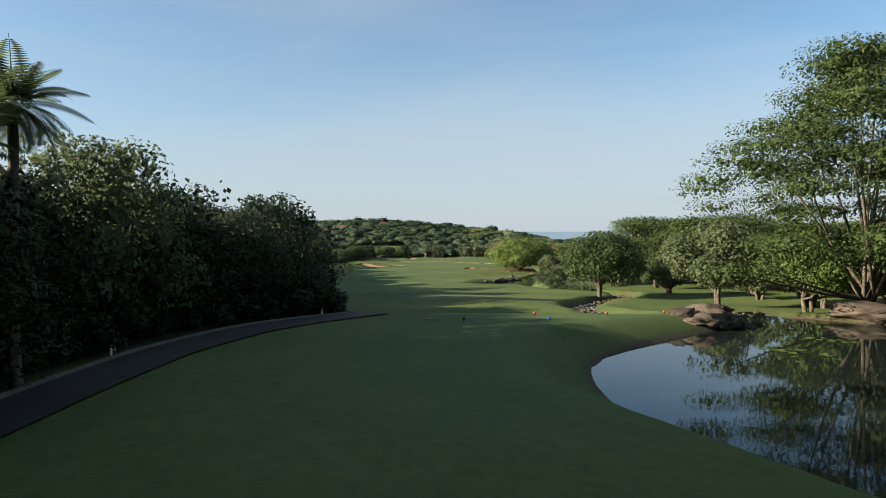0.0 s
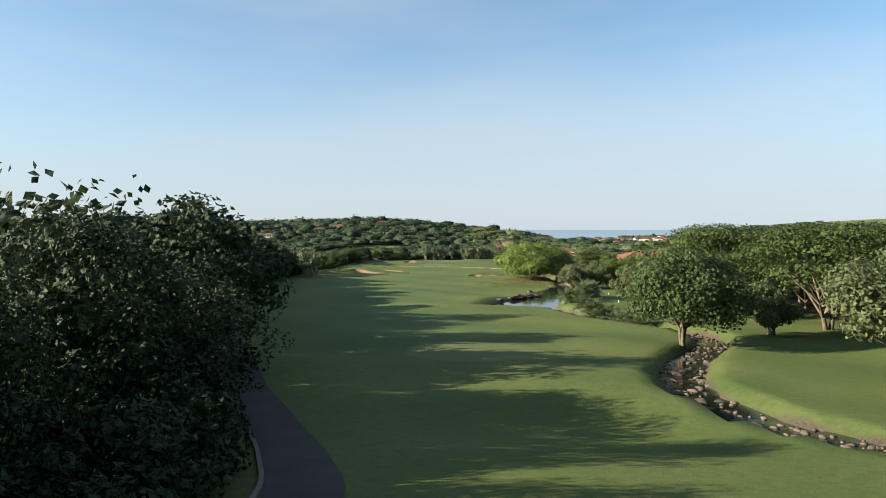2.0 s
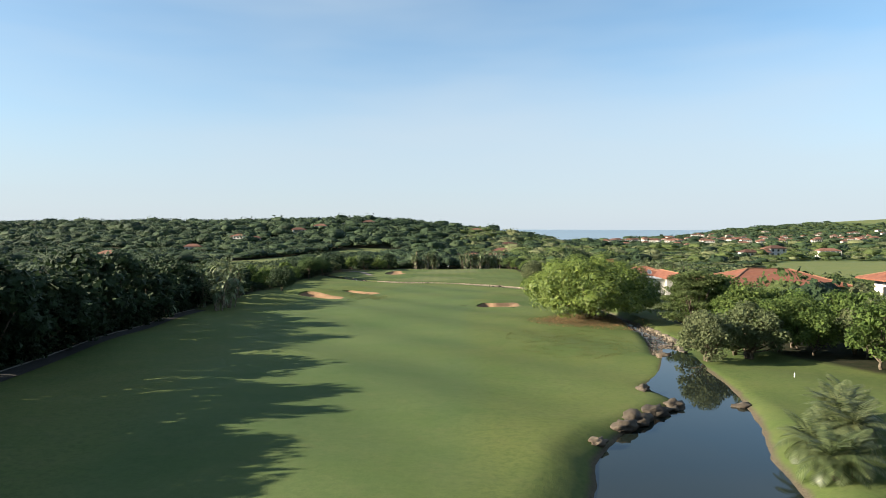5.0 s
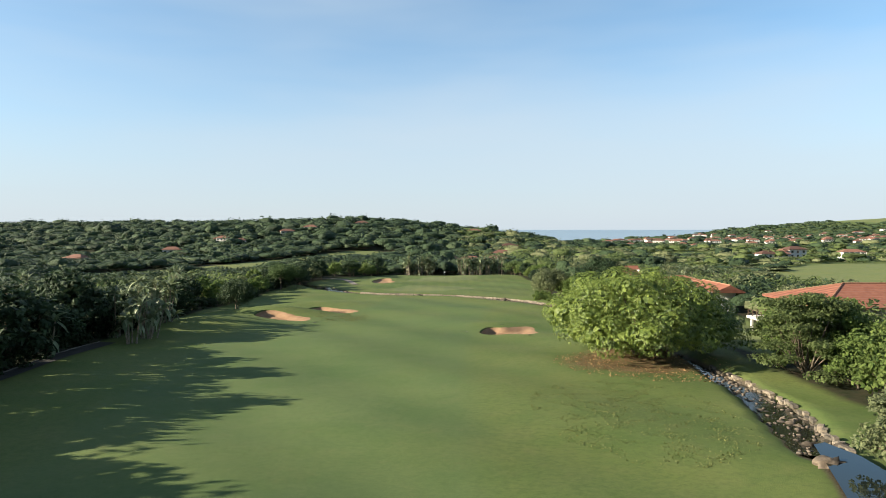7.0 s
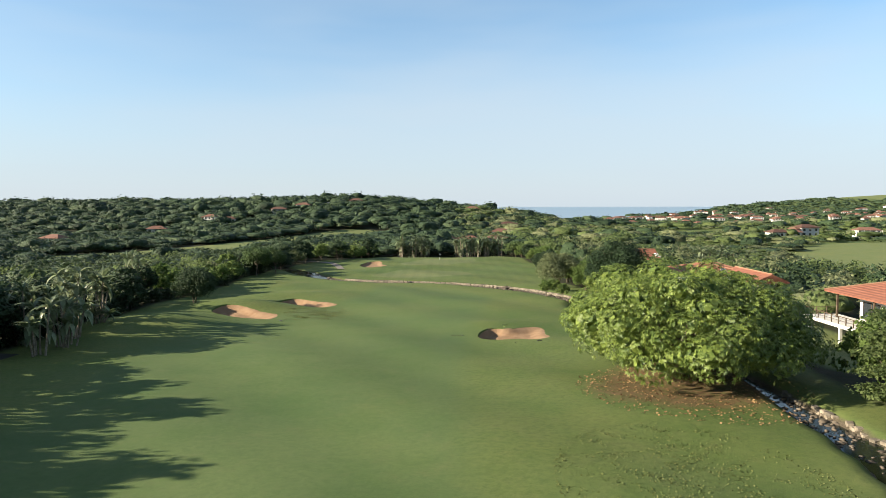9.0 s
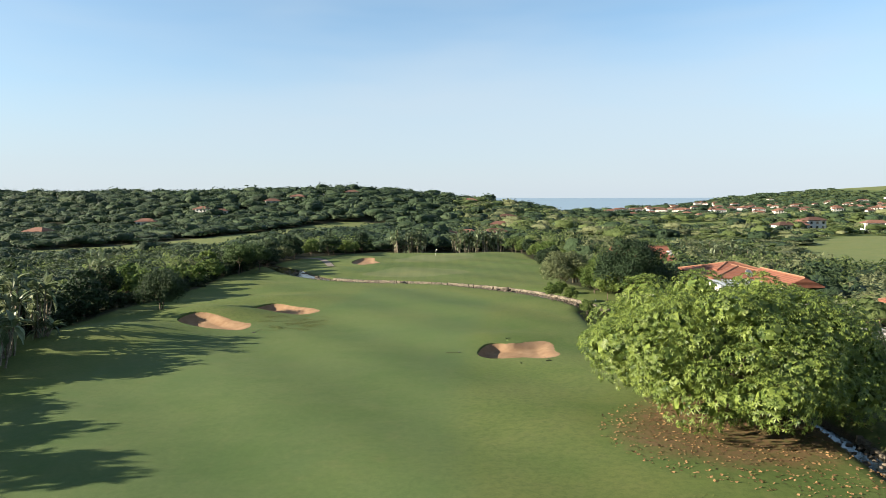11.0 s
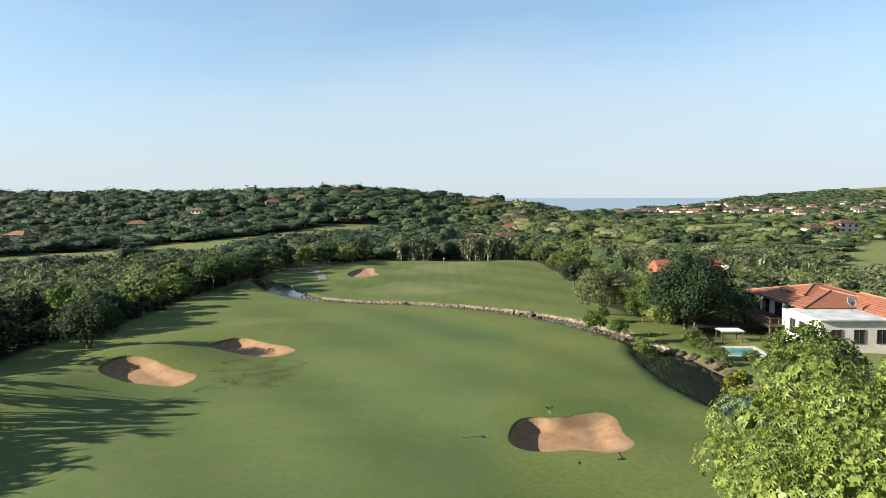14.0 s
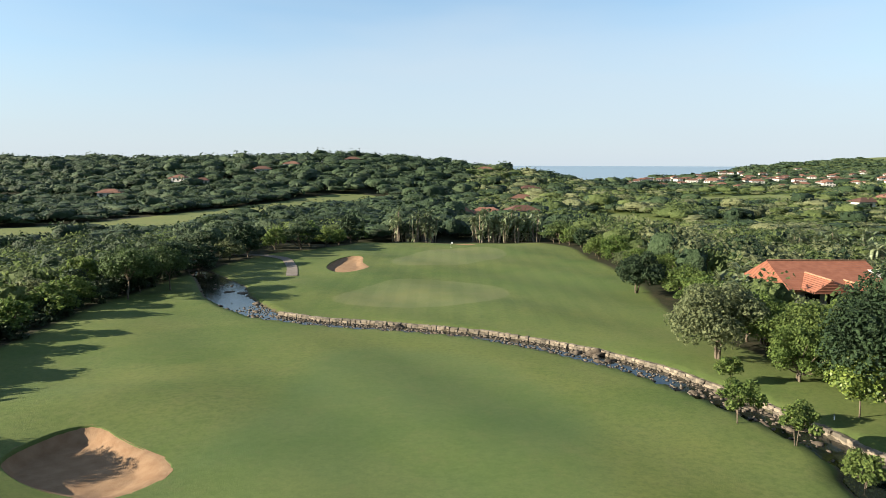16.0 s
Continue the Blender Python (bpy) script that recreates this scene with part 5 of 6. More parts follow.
def rail(e, a, b, z, bars):
    bm = bmesh.new()
    limb(bm, (*a, z + 1.0), (*b, z + 1.0), 0.05, 0.05, 5, 0, 1)
    part("handrail", bm, TIMBER, e)
    bm = bmesh.new()
    limb(bm, (*a, z + 0.5), (*b, z + 0.5), 0.025, 0.025, 5, 0, 1)
    part("rail_wire", bm, TIMBER, e)
    posts(e, [(a[0] + (b[0] - a[0]) * i / bars, a[1] + (b[1] - a[1]) * i / bars) for i in range(bars + 1)], z, z + 1.0, 0.06)


# house with a flat roof, a satellite dish and a raised deck above a pool
e = tagged(new("house"), "low white house with terracotta hip roofs and a pale flat roof", "house", "houses by the course")
e.location = (4.4, 9.5, -0.3)
house_walls(e, 47.5, 58.9, 307, 320, -11.5, -5.4)
house_walls(e, 44.6, 54.5, 297, 306.98, -11.5, -5.7)
house_walls(e, 54.52, 59, 296, 306.98, -11.5, -5.4)
roof_on(e, 46.4, 60, 304.6, 322.5, -5.3, 1.6)
roof_on(e, 49.4, 57.6, 310.4, 318.2, -4.35, 1.0)
house_walls(e, 50.2, 56.8, 311.2, 317.4, -5.2, -4.58, "roof_step")
roof_on(e, 53.6, 60, 293.5, 309, -5.25, 1.4, gable=True)
bm = bmesh.new()
box(bm, 44.3, 53.5, 296.6, 304.5, -5.69, -5.45, 0.04)
part("flat_roof", bm, METAL_ROOF, e, "pale sheet-metal flat roof")
for y in (299, 301.5, 304):
    window(e, 44.6, y, -8.6, 1.5, 2.0, "w")
for x in (46.6, 49.5, 52.4):
    window(e, x, 297, -8.6, 1.4, 1.8, "s")
for y in (310, 314, 318):
    window(e, 47.5, y, -8.2, 2.2, 2.2, "w")
bm = bmesh.new()
box(bm, 42.4, 47.48, 306, 320, -8.25, -8.0, 0.03)
part("deck", bm, TIMBER, e, "raised dark timber deck")
posts(e, [(42.7, 306.4), (42.7, 313), (42.7, 319.6), (45.2, 306.4), (45.0, 319.6)], -11.2, -8.26, 0.14)
posts(e, [(44.9, 306.4), (44.9, 313), (44.9, 319.6)], -7.99, -5.55, 0.12)
rail(e, (42.5, 306.1), (42.5, 319.9), -7.99, 9)
rail(e, (42.6, 306.1), (46.0, 306.1), -7.99, 3)
dish = tagged(new("satellite_dish"), "round white satellite dish on the flat roof", "satellite dish")
bm = bmesh.new()
bmesh.ops.create_uvsphere(bm, u_segments=20, v_segments=10, radius=0.9)
bmesh.ops.delete(bm, geom=[v for v in bm.verts if v.co.z > -0.42], context="VERTS")
bmesh.ops.solidify(bm, geom=bm.faces[:], thickness=0.03)
bmesh.ops.transform(bm, matrix=pose(56.5, 312.1, -4.2, 60, 0, 15), verts=bm.verts)
part("reflector", bm, PLASTER, dish, smooth=True)
bm = bmesh.new()
limb(bm, (56.5, 312.7, -5.8), (56.5, 312.6, -4.5), 0.06, 0.05)
part("mast", bm, TIMBER, dish)
pool = tagged(new("swimming_pool"), "small turquoise swimming pool with a pale paved edge", "pool")
pz = max(ground_at(x, y) for x in (37, 39.5, 42) for y in (305.5, 308.5, 311.5)) + 0.12
bm = bmesh.new()
for a, b, c, d2 in ((36.8, 42.8, 305.1, 305.9), (36.8, 42.8, 310.1, 311.3), (36.8, 37.5, 305.9, 310.1), (42.1, 42.8, 305.9, 310.1)):
    box(bm, a, b, c, d2, pz - 1.5, pz + 0.05, 0.03)
part("coping", bm, PAVING, pool)
bm = bmesh.new()
box(bm, 37.51, 42.09, 305.91, 310.09, pz - 1.5, pz - 0.05)
part("water", bm, POOL, pool)
for i, (x, y, s) in enumerate(((35.4, 304, 0.6), (35.6, 307.5, 0.55), (35.4, 311, 0.6), (37, 313.4, 0.5), (39, 303.6, 0.55), (42.4, 303, 0.7), (35.6, 315.5, 0.6), (37.2, 318, 0.6), (43.8, 308.4, 0.6), (34.8, 301, 0.5), (43.6, 305.4, 0.6))):
    plant("shrub", x, y, None, UNDER_PALE[i % 2][1], "low garden shrub beside the swimming pool", "shrub", "garden shrubs", 55.0 * i, s)
gz = tagged(new("daybed"), "white slatted daybed shade beside the pool", "daybed")
bm = bmesh.new()
for i in range(9):
    box(bm, 39.4 + 0.36 * i, 39.58 + 0.36 * i, 313.6, 315.8, -8.75, -8.65)
part("slat", bm, PLASTER, gz)
bm = bmesh.new()
for yy in (313.6, 315.7):
    box(bm, 39.3, 42.6, yy, yy + 0.1, -8.86, -8.76)
part("beam", bm, PLASTER, gz)
posts(gz, [(39.5, 313.7), (42.3, 313.7), (39.5, 315.7), (42.3, 315.7)], -11.0, -8.87, 0.07)

# house with a balcony above the stream
e = tagged(new("house"), "two-storey white house with a wide terracotta roof and a balcony", "house", "houses by the course")
house_walls(e, 57.5, 76, 259, 271, -12, -3.4)
roof_on(e, 54.6, 79, 255.5, 274.5, -3.2, 2.7)
bm = bmesh.new()
box(bm, 52.6, 57.48, 258, 276, -7.3, -6.85, 0.04)
part("balcony", bm, PLASTER, e, "pale concrete balcony slab")
rail(e, (52.8, 258.2), (52.8, 275.8), -6.84, 11)
rail(e, (52.9, 275.8), (57.2, 275.8), -6.84, 3)
posts(e, [(53.2, 260), (53.2, 268), (53.2, 275.2)], -11.5, -7.31, 0.18, PLASTER)
posts(e, [(55.6, 257), (55.6, 265), (55.6, 273)], -6.84, -3.45, 0.12)
for y in (261.5, 268.5):
    window(e, 57.5, y, -6.6, 3.6, 2.3, "w")
for x in (61, 66, 71):
    window(e, x, 259, -6.4, 2.6, 1.8, "s")
    window(e, x, 259, -10.2, 2.6, 2.0, "s")

# house further back on the slope, its roof showing over the trees
e = tagged(new("house"), "white house with a broad terracotta hip roof above the trees", "house", "houses by the course")
house_walls(e, 86, 102, 248, 260, -12, -2.2)
roof_on(e, 83.5, 104.5, 245.5, 262.5, -2.0, 2.6)
for x in (89, 94, 99):
    window(e, x, 248, -5.4, 2.4, 1.9, "s")
for y in (251, 256):
    window(e, 86, y, -5.4, 2.2, 1.9, "w")

# house below the green, mostly roof among the trees
e = tagged(new("house"), "white house with a long terracotta hip roof among trees", "house", "houses by the course")
house_walls(e, 46.2, 57.4, 356.4, 367.0, -12.5, -6.5)
house_walls(e, 57.42, 58.6, 357.5, 365, -12.5, -4.4, "chimney_wall")
roof_on(e, 44.6, 58.4, 354.8, 368.4, -6.4, 2.9, gable=True)
roof_on(e, 46.4, 50.6, 352.0, 358.6, -6.2, 1.5, gable=True)
roof_on(e, 51.4, 54.6, 351.0, 357.8, -6.7, 1.2, gable=True)
for x in (48.5, 51.5, 55.0):
    window(e, x, 356.4, -9.2, 2.0, 2.0, "s")


# ---- houses far off: a few kinds, copied over the slopes ----
def far_house(kind, w, d, storeys, label):
    e = tagged(new("far_house"), label, "house", "houses on the far slopes")
    h = 3.1 * storeys
    house_walls(e, -w / 2, w / 2, -d / 2, d / 2, -3, h)
    roof_on(e, -w / 2 - 1, w / 2 + 1, -d / 2 - 1, d / 2 + 1, h + 0.2, 2.2, caps=False, mat=FAR_ROOF)
    if kind == 1:
        house_walls(e, -w / 2 - 4, -w / 2 - 0.02, -d / 2 + 1, d / 2 - 2, -3, h - 1.2)
        roof_on(e, -w / 2 - 5, -w / 2 - 0.02, -d / 2, d / 2 - 1, h - 1.0, 1.6, caps=False, mat=FAR_ROOF)
    if kind == 2:
        bm = bmesh.new()
        box(bm, -w / 2, w / 2, -d / 2 - 2.4, -d / 2 - 0.02, h / 2 - 0.2, h / 2 + 0.1)
        part("balcony", bm, PLASTER, e)
        posts(e, [(-w / 2 + w * i / 4, -d / 2 - 2.2) for i in range(5)], -3, h, 0.25, PLASTER)
    k = max(2, int(w / 4))
    for s in range(storeys):
        for i in range(k):
            x = -w / 2 + w * (i + 0.5) / k
            bm = bmesh.new()
            box(bm, x - 0.9, x + 0.9, -d / 2 - 0.05, -d / 2 + 0.05, 0.7 + 3.1 * s, 2.4 + 3.1 * s)
            part("window", bm, GLASS, e)
    return e


KINDS = [far_house(0, 13, 9, 1, "white far house with a terracotta hip roof"), far_house(1, 14, 10, 2, "two-storey white far house with terracotta roofs"), far_house(2, 22, 12, 2, "large white far house with a balcony and red roof")]
far_spots = [(0, -178, 770, 10), (1, -192, 764, -5), (0, -135, 872, 0), (0, -152, 838, 20), (0, -240, 612, -15), (0, -212, 700, 15), (0, 36, 905, 0), (0, 60, 765, 12), (0, 48, 700, -12), (0, 5, 552, 4), (0, 17, 556, -3), (0, 35, 584, 10), (0, -86, 905, 5), (2, 292, 646, -8), (1, 262, 668, 10), (0, 248, 662, -10), (0, 236, 655, 8)]
far_spots += [(1 + i % 2, 268 + 12.5 * i, 1212 + 14 * math.sin(i * 2.1) + 9 * i, 25 * math.sin(i * 3.0)) for i in range(10)]
rh = random.Random(21)
taken = [(x, y) for _, x, y, _ in far_spots]
tries = 0
while len(far_spots) < 125 and tries < 6000:
    tries += 1
    dep = rh.uniform(760, 1750) if tries % 3 else rh.uniform(800, 1100)
    az = rh.uniform(0.25, 0.68)
    x, y = az * dep, 205 + dep
    if y > 1215 + 1.70 * max(0, x - 250) or any(in_poly(x, y, f) > -8 for f in FIELDS[1:3]):
        continue
    if az < 0.30 and dep < 850 or (az < 0.4 and dep < 640):
        continue
    if any((x - a) ** 2 + (y - b) ** 2 < 20 ** 2 for a, b in taken):
        continue
    taken.append((x, y))
    far_spots.append((rh.choice((0, 1, 1, 2)) if dep > 900 else rh.choice((0, 0, 1)), x, y, rh.uniform(-40, 40)))
used = set()
for k, x, y, rot in far_spots:
    hz = ground_at(x, y)
    m = pose(x, y, hz + (2.6 if x < 130 else 1.2), 0, 0, rot)
    KINDS[k].scale = (1, 1, 1) if y < 950 else (0.68, 0.68, 0.85)
    if k not in used:
        used.add(k)
        KINDS[k].matrix_basis = m @ Matrix.Diagonal((*KINDS[k].scale, 1))
    else:
        copy_thing(KINDS[k], m)


# ---- rocks: boulders at the ponds, stones in the stream, the dry-stone edge ----
def stone_mesh(seed, flat=0.65, sub=2, rough=1.0):
    bm = bmesh.new()
    bmesh.ops.create_icosphere(bm, subdivisions=sub, radius=0.5)
    off = Vector((seed * 7.3, seed * 3.1, 0))
    for v in bm.verts:
        k = 1 + 0.55 * (noise.noise(v.co * 1.9 + off)) + rough * (0.30 * noise.noise(v.co * 4.5 + off) + 0.12 * noise.noise(v.co * 11.0 + off))
        v.co = Vector((v.co.x * k * 1.15, v.co.y * k * 0.95, v.co.z * k * flat))
    me = bpy.data.meshes.new("boulder")
    bm.to_mesh(me)
    bm.free()
    me.materials.append(ROCK)
    me.polygons.foreach_set("use_smooth", [True] * len(me.polygons))
    return me


STONES = [stone_mesh(i + 1) for i in range(7)]
OUTCROP = [stone_mesh(i + 11, 0.9, 3, 1.9) for i in range(5)]
rs = random.Random(31)
pts = []
for a, b in SEGMENTS:
    for i in range(a, b):
        p, q = STREAM[i], STREAM[i + 1]
        ln = math.hypot(q[0] - p[0], q[1] - p[1])
        dense = 1.9 if (55 < p[1] < 105 or 205 < p[1] < 245 or 312 < p[1] < 362) else 0.5
        for _ in range(int(ln * dense)):
            u, s = rs.random(), rs.uniform(-1.15, 1.15)
            nx_, ny_ = -(q[1] - p[1]) / ln, (q[0] - p[0]) / ln
            w = p[3] + (q[3] - p[3]) * u
            pts.append((p[0] + (q[0] - p[0]) * u + nx_ * s * w, p[1] + (q[1] - p[1]) * u + ny_ * s * w, p[2] + (q[2] - p[2]) * u, rs.uniform(0.35, 1.0)))
rs.shuffle(pts)
for x, y, z, s in pts[:290]:
    ob = new("boulder", rs.choice(STONES))
    zz = max(ground_at(x, y), z - 0.2) + 0.08 * s
    ob.matrix_world = pose(x, y, zz, rs.uniform(-15, 15), rs.uniform(-15, 15), rs.uniform(0, 360)) @ Matrix.Diagonal((s, s * rs.uniform(0.7, 1.1), s * rs.uniform(0.7, 1.1), 1))
    tagged(ob, "weathered brown boulder lying in the shallow stream", "boulder", "stream boulders")
BIG = [(17.2, 49.4, 2.3, 0.8, 20), (18.9, 50.3, 2.6, 0.95, 60), (16.3, 50.4, 1.6, 0.6, 0), (20.2, 51.4, 2.0, 0.8, 110), (18.0, 51.3, 2.2, 0.9, 150), (22.8, 54.2, 1.6, 0.5, 70), (26.8, 50.6, 2.4, 0.5, 10), (30.0, 53.2, 4.6, 0.9, -20), (34.0, 50.5, 3.4, 0.8, 40), (20.4, 55.6, 1.8, 0.8, 0)]
BIG += [(12.6, 172.4, 2.0, 0.7, 40), (14.2, 174.4, 2.6, 0.8, 50), (16.4, 176.9, 2.2, 0.8, 40), (18.6, 179.2, 2.2, 0.7, 60), (24.6, 179.5, 1.6, 0.6, 20), (20.6, 184.3, 1.8, 0.6, 0), (22.9, 183.3, 1.6, 0.5, 0), (9.8, 168.4, 1.2, 0.5, 30), (17.4, 183.8, 1.4, 0.5, 80), (29.0, 207.5, 1.8, 0.8, 30), (27.4, 209.0, 1.5, 0.7, 0)]
BIG += [(33.0, 306.5, 1.7, 0.6, 20), (33.9, 303.8, 1.5, 0.6, 70), (34.2, 301.2, 1.9, 0.7, 40), (34.6, 298.6, 1.5, 0.5, 10), (34.7, 296.0, 1.8, 0.7, 50), (35.0, 293.3, 1.4, 0.5, 120), (35.2, 290.4, 1.6, 0.6, 90), (35.0, 287.4, 1.3, 0.5, 30), (32.2, 308.8, 1.5, 0.6, 0), (31.2, 311.0, 1.7, 0.7, 0), (29.6, 312.4, 1.2, 0.5, 60), (28.4, 308.6, 1.6, 0.6, 30), (16.8, 342.2, 2.4, 1.0, 0), (14.8, 343.0, 1.6, 0.8, 60), (17.6, 339.4, 1.6, 0.7, 20), (-6.4, 354.9, 1.6, 0.8, 20), (25.4, 202.6, 1.8, 0.7, 10), (-29.6, 371.5, 1.6, 0.7, 0), (-34.5, 381.4, 2.2, 0.7, 0), (-37.6, 382.4, 2.0, 0.6, 40)]
for i, (x, y, s, h, rot) in enumerate(BIG):
    ob = new("boulder", OUTCROP[i % 5])
    ob.matrix_world = pose(x, y, max(ground_at(x, y), -13.1) + h * 0.12, 0, 0, rot) @ Matrix.Diagonal((s, s * 0.8, h * 1.5, 1))
    tagged(ob, "large smooth brown boulder at the water's edge", "boulder", "pond boulders")

# dry-stone edge on the far bank below the green
edge = tagged(new("stone_edge"), "low pale dry-stone edging along the stream's far bank", "stone edge", kind="structure")
bm_st = []
for i in range(4):
    bm = bmesh.new()
    box(bm, -0.5, 0.5, -0.5, 0.5, -0.5, 0.5, 0.12)
    for v in bm.verts:
        v.co += Vector((noise.noise(v.co * 3 + Vector((i, 0, 0))), noise.noise(v.co * 3 + Vector((0, i, 9))), noise.noise(v.co * 3 + Vector((5, 0, i))))) * 0.16
    me = bpy.data.meshes.new("stone")
    bm.to_mesh(me)
    bm.free()
    me.materials.append(STONE_WALL)
    bm_st.append(me)


def lay_edge(first, last, side, gap=0.30, loose=0.0):
    """Rough squared stones in one or two courses along one bank of the stream."""
    L = STREAM[first:last]
    u = np.arange(0, len(L) - 1.0, 0.008)
    P = np.stack([np.interp(u, np.arange(len(L)), L[:, j]) for j in range(4)], axis=1)
    for _ in range(30):
        P[1:-1] = (P[:-2] + 2 * P[1:-1] + P[2:]) / 4
    T = np.gradient(P[:, :2], axis=0)
    T /= np.linalg.norm(T, axis=1)[:, None]
    far_side = P[:, :2] + side * np.stack((T[:, 1], -T[:, 0]), axis=1) * (P[:, 3] + gap)[:, None]
    run, nextat = 0.0, 0.0
    for i in range(1, len(P)):
        run += float(np.hypot(*(far_side[i] - far_side[i - 1])))
        if run < nextat:
            continue
        ln = rs.uniform(0.40, 0.90)
        nextat = run + ln * 0.97
        ang = math.degrees(math.atan2(T[i][1], T[i][0]))
        for lay in range(2):
            if rs.random() < loose:
                continue
            st = new("stone", rs.choice(bm_st))
            st.parent = edge
            st.matrix_basis = pose(far_side[i][0] + lay * 0.06 * T[i][1], far_side[i][1] - lay * 0.06 * T[i][0], P[i][2] + 0.10 + 0.26 * lay + rs.uniform(-0.04, 0.04), rs.uniform(-4, 4), rs.uniform(-4, 4), ang + rs.uniform(-6, 6) * (1 + 5 * loose)) @ Matrix.Diagonal((ln * rs.uniform(1.0, 1.15), rs.uniform(0.40, 0.60), rs.uniform(0.26, 0.34), 1))


lay_edge(21, 31, 1)
lay_edge(14, 19, 1, 0.2, 0.6)

# cobbles lying in the stream bed
COBBLE = [stone_mesh(20 + i, 0.6, 1) for i in range(5)]
cob = []
for me in COBBLE:
    va = np.empty(len(me.vertices) * 3)
    me.vertices.foreach_get("co", va)
    cob.append((va.reshape(-1, 3), np.array([tuple(p.vertices) for p in me.polygons])))
rc = np.random.default_rng(91)
cv, cf, at = [], [], 0
for a, b in SEGMENTS:
    for i in range(a, b):
        p, q = STREAM[i], STREAM[i + 1]
        if 262 < p[1] < 300 or p[1] > 364:
            continue
        ln = math.hypot(q[0] - p[0], q[1] - p[1])
        for _ in range(int(ln * (2.6 if p[1] < 105 else 11.0 if p[1] > 312 else 3.6))):
            t, sd = rc.random(), rc.uniform(-1.1, 1.1)
            w = p[3] + (q[3] - p[3]) * t
            va, fa = cob[rc.integers(5)]
            sz = rc.uniform(0.18, 0.5) * np.array((1, rc.uniform(0.7, 1), rc.uniform(0.7, 1)))
            ca, sa2 = math.cos(t * 40), math.sin(t * 40)
            v = va * sz
            v = np.stack((v[:, 0] * ca - v[:, 1] * sa2, v[:, 0] * sa2 + v[:, 1] * ca, v[:, 2]), axis=1)
            cv.append(v + np.array((p[0] + (q[0] - p[0]) * t - (q[1] - p[1]) / ln * sd * w, p[1] + (q[1] - p[1]) * t + (q[0] - p[0]) / ln * sd * w, p[2] + (q[2] - p[2]) * t + 0.02)))
            cf.append(fa + at)
            at += len(va)
cob_me = mesh_from("cobbles", np.concatenate(cv), np.concatenate(cf).tolist(), [WET_STONE], smooth=True)
tagged(new("cobbles", cob_me), "wet brown cobbles strewn along the stream bed", "cobbles", kind="stuff")


# ---- small things on the course ----
PAINT = {"red": material("red_paint", (0.65, 0.03, 0.02), 0.4, 0.5), "blue": material("blue_paint", (0.02, 0.12, 0.55), 0.4, 0.5), "black": material("black_paint", (0.02, 0.02, 0.025), 0.4, 0.5), "white": material("white_paint", (0.80, 0.80, 0.78), 0.5, 0.4)}


def tee_marker(x, y, colour):
    """A ball of painted timber on a short peg."""
    e = tagged(new("tee_marker"), colour + " painted tee marker standing on the mown tee", "tee marker", "tee markers")
    e.location = (x, y, ground_at(x, y))
    bm = bmesh.new()
    limb(bm, (0, 0, -0.05), (0, 0, 0.12), 0.03, 0.03, 8, 0, 1)
    part("peg", bm, PAINT["black"], e)
    bm = bmesh.new()
    bmesh.ops.create_uvsphere(bm, u_segments=12, v_segments=8, radius=0.09, matrix=Matrix.Translation((0, 0, 0.18)))
    part("head", bm, PAINT[colour], e, smooth=True)


for x, y, c in ((6.7, 49.8, "red"), (11.3, 49.9, "red"), (6.9, 44.9, "blue"), (2.1, 44.8, "black"), (17.2, 57.2, "red")):
    tee_marker(x, y, c)


def stake(x, y, h, label):
    e = tagged(new("marker_post"), label, "post", "marker posts")
    e.location = (x, y, ground_at(x, y))
    bm = bmesh.new()
    limb(bm, (0, 0, -0.1), (0, 0, h), 0.05, 0.045, 8, 0, 1)
    part("shaft", bm, PAINT["white"], e)
    bm = bmesh.new()
    limb(bm, (0, 0, h - 0.12), (0, 0, h + 0.03), 0.055, 0.04, 8, 0, 1)
    part("cap", bm, PAINT["black"], e)


for x, y in ((-6.6, 48.6), (-9.0, 58), (-12.6, 34.5), (33.0, 178), (30.8, 160.5), (33.8, 189), (31.3, 320), (33.8, 388), (-12, 33)):
    stake(x, y, 0.5, "short white marker post with a dark cap")
flag = tagged(new("golf_flag"), "slim white flagstick with a small flag on the green", "flagstick")
fz = ground_at(1.2, 441)
flag.location = (1.2, 441, fz)
bm = bmesh.new()
limb(bm, (0, 0, -0.1), (0, 0, 2.3), 0.025, 0.02, 8, 0, 1)
part("pole", bm, PAINT["white"], flag)
bm = bmesh.new()
vs = [[bm.verts.new((0.03 + 0.1 * i, 0.05 * math.sin(i * 1.3), 2.28 - 0.36 * j - 0.02 * i)) for j in range(2)] for i in range(6)]
for i in range(5):
    bm.faces.new((vs[i][0], vs[i + 1][0], vs[i + 1][1], vs[i][1]))
bmesh.ops.solidify(bm, geom=bm.faces[:], thickness=0.01)
part("flag_cloth", bm, PAINT["white"], flag)
bench = tagged(new("tee_sign"), "low dark stone tee sign set in the grass", "sign")
bench.location = (0.2, 45.6, ground_at(0.2, 45.6))
bm = bmesh.new()
box(bm, -0.35, 0.35, -0.12, 0.12, -0.05, 0.10, 0.03)
part("slab", bm, KERB, bench)


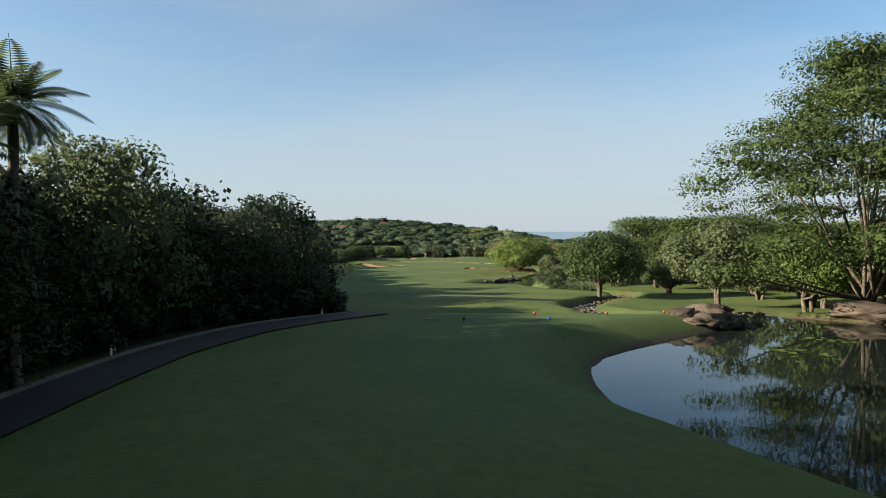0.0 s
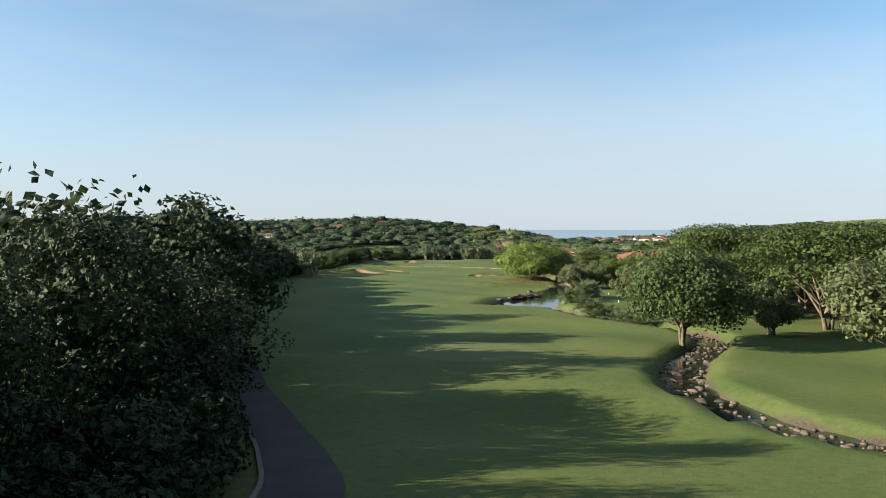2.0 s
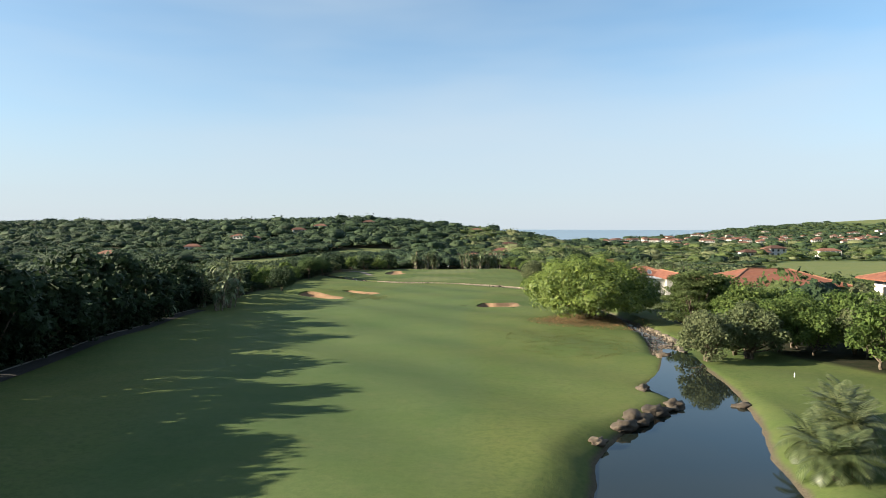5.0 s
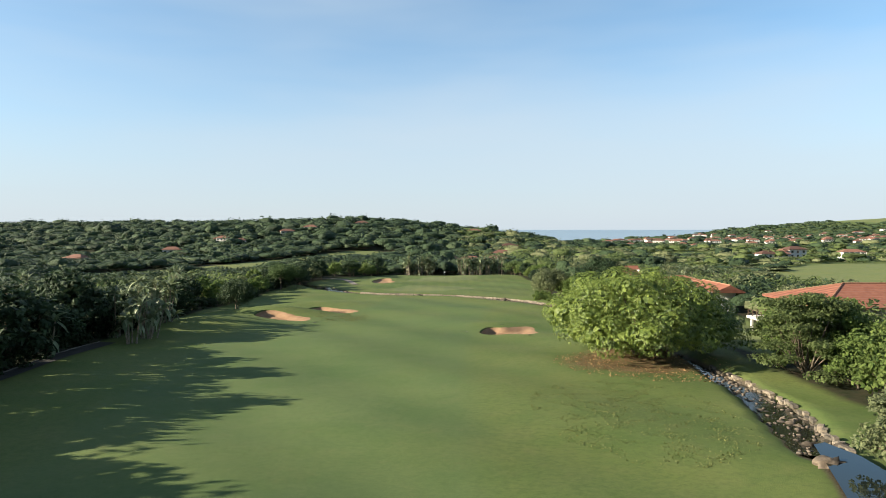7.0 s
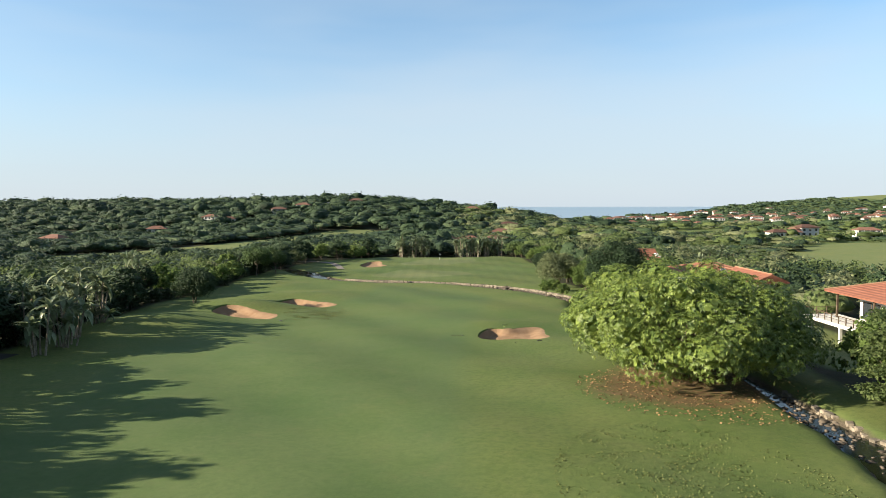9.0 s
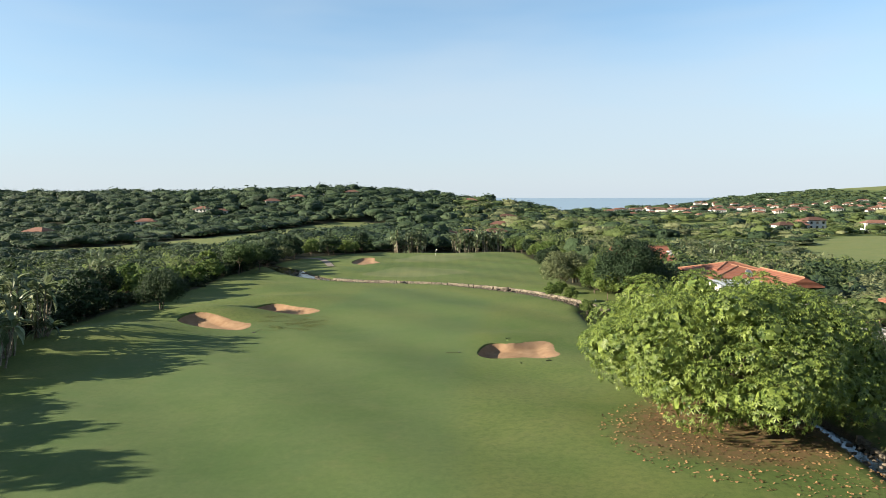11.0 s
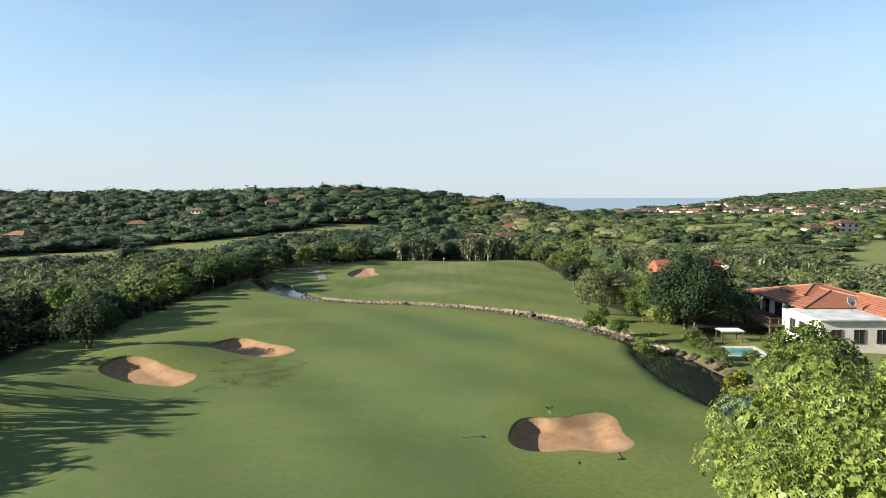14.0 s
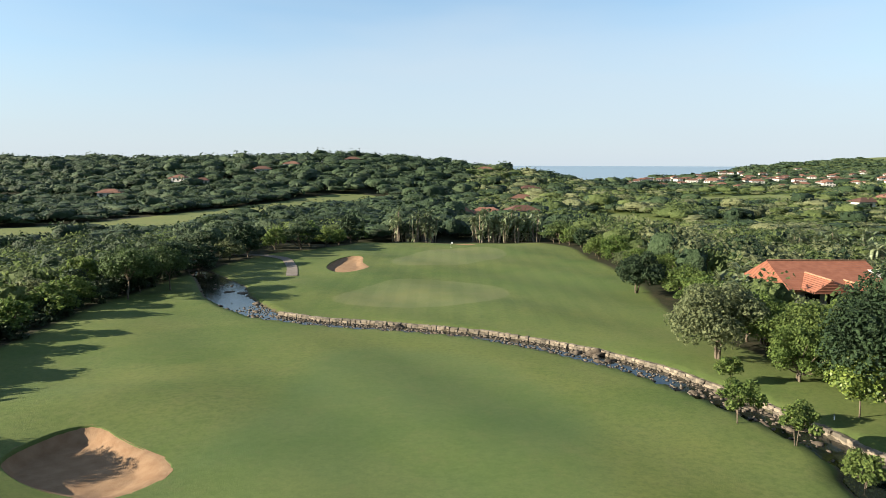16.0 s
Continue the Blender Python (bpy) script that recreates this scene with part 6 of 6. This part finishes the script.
# ---- fallen leaves under the big tree, water plants on the first pond ----
DEAD = leaf_material("dry_fallen_leaves", (0.14, 0.075, 0.035), (0.34, 0.20, 0.10), through=0.0)
rl = np.random.default_rng(77)
k = 1600
a, d0 = rl.uniform(0, 6.283, k), 11.0 * np.sqrt(rl.uniform(0.02, 1, k))
px, py = 25.0 + np.cos(a) * d0, 243.5 + np.sin(a) * d0
pos = np.column_stack((px, py, ground(px, py) + 0.04))
v, q = leaf_quads(pos, unit(rl.normal(size=(k, 3)) * 0.35 + np.array((0, 0, 1.0))), 0.16, rl, 1.5, 0.1)
tagged(new("fallen_leaves", quads_mesh("fallen_leaves", v, q, DEAD)), "dry brown leaves strewn on the grass", "leaves", kind="stuff")
k = 900
px, py = rl.uniform(14, 34, k), rl.uniform(24, 46, k)
keep = (np.sin(px * 0.7 + 1) * np.sin(py * 0.5) + 0.4 * np.sin(px * 1.9 + py * 1.3) > 0.45) & (sd_poly(px, py, PONDS["pond_1"][0]) > 1.5) & (px > 17)
px, py = px[keep], py[keep]
v, q = leaf_quads(np.column_stack((px, py, np.full(len(px), -0.09))), unit(rl.normal(size=(len(px), 3)) * 0.05 + np.array((0, 0, 1.0))), 0.5, rl, 1.1, 0.02)
tagged(new("water_plants", quads_mesh("water_plants", v, q, LEAF_MID)), "patches of floating green water plants on the pond", "water plants", kind="stuff")
WEED = leaf_material("coarse_weeds", (0.062, 0.088, 0.026), (0.140, 0.142, 0.052), through=0.2, relief=0.0)
for cx0, cy0, rx0, ry0, k, label in ((17, 218, 9, 15, 15000, "coarse broad-leaved weeds growing through the rough grass"), (-20, 298, 6, 8, 7000, "uncut tufts of rough grass beside the bunkers")):
    a, d0 = rl.uniform(0, 6.283, k), np.sqrt(rl.uniform(0, 1, k))
    px, py = cx0 + np.cos(a) * d0 * rx0, cy0 + np.sin(a) * d0 * ry0
    keep = np.sin(px * 1.1 + 2 * np.sin(py * 0.6)) * np.sin(py * 0.9 + 1.5 * np.sin(px * 0.5)) + rl.normal(size=k) * 0.55 > 0.1 + 0.5 * d0
    dd, _, hw_ = dist_stream(px, py)
    keep &= dd > hw_ + 1.5
    for poly in BUNKERS.values():
        keep &= sd_poly(px, py, poly) < -0.6
    px, py = px[keep], py[keep]
    up = unit(rl.normal(size=(len(px), 3)) * 0.6 + np.array((0, 0, 0.8)))
    v, q = leaf_quads(np.column_stack((px, py, ground(px, py) + 0.03)), up, 0.085, rl, 1.7, 0.15)
    tagged(new("weeds", quads_mesh("weeds", v, q, WEED)), label, "weeds", kind="stuff")


def rake(x, y, rot):
    """A bunker rake lying on the grass."""
    e = tagged(new("bunker_rake"), "dark bunker rake lying on the grass by the sand", "rake", "bunker rakes")
    e.matrix_world = pose(x, y, ground_at(x, y) + 0.05, 0, 0, rot)
    bm = bmesh.new()
    limb(bm, (0, 0, 0.03), (1.7, 0, 0.10), 0.022, 0.018, 7, 0, 1)
    part("handle", bm, TIMBER, e)
    bm = bmesh.new()
    box(bm, -0.05, 0.03, -0.32, 0.32, 0.0, 0.06, 0.01)
    for i in range(9):
        box(bm, -0.03, 0.0, -0.30 + 0.075 * i - 0.01, -0.30 + 0.075 * i + 0.01, -0.08, 0.0)
    part("rake_head", bm, PAINT["black"], e)


for x, y, rot in ((4.4, 275.8, 200), (14.4, 269.9, 100), (-24.4, 290.0, 60)):
    rake(x, y, rot)
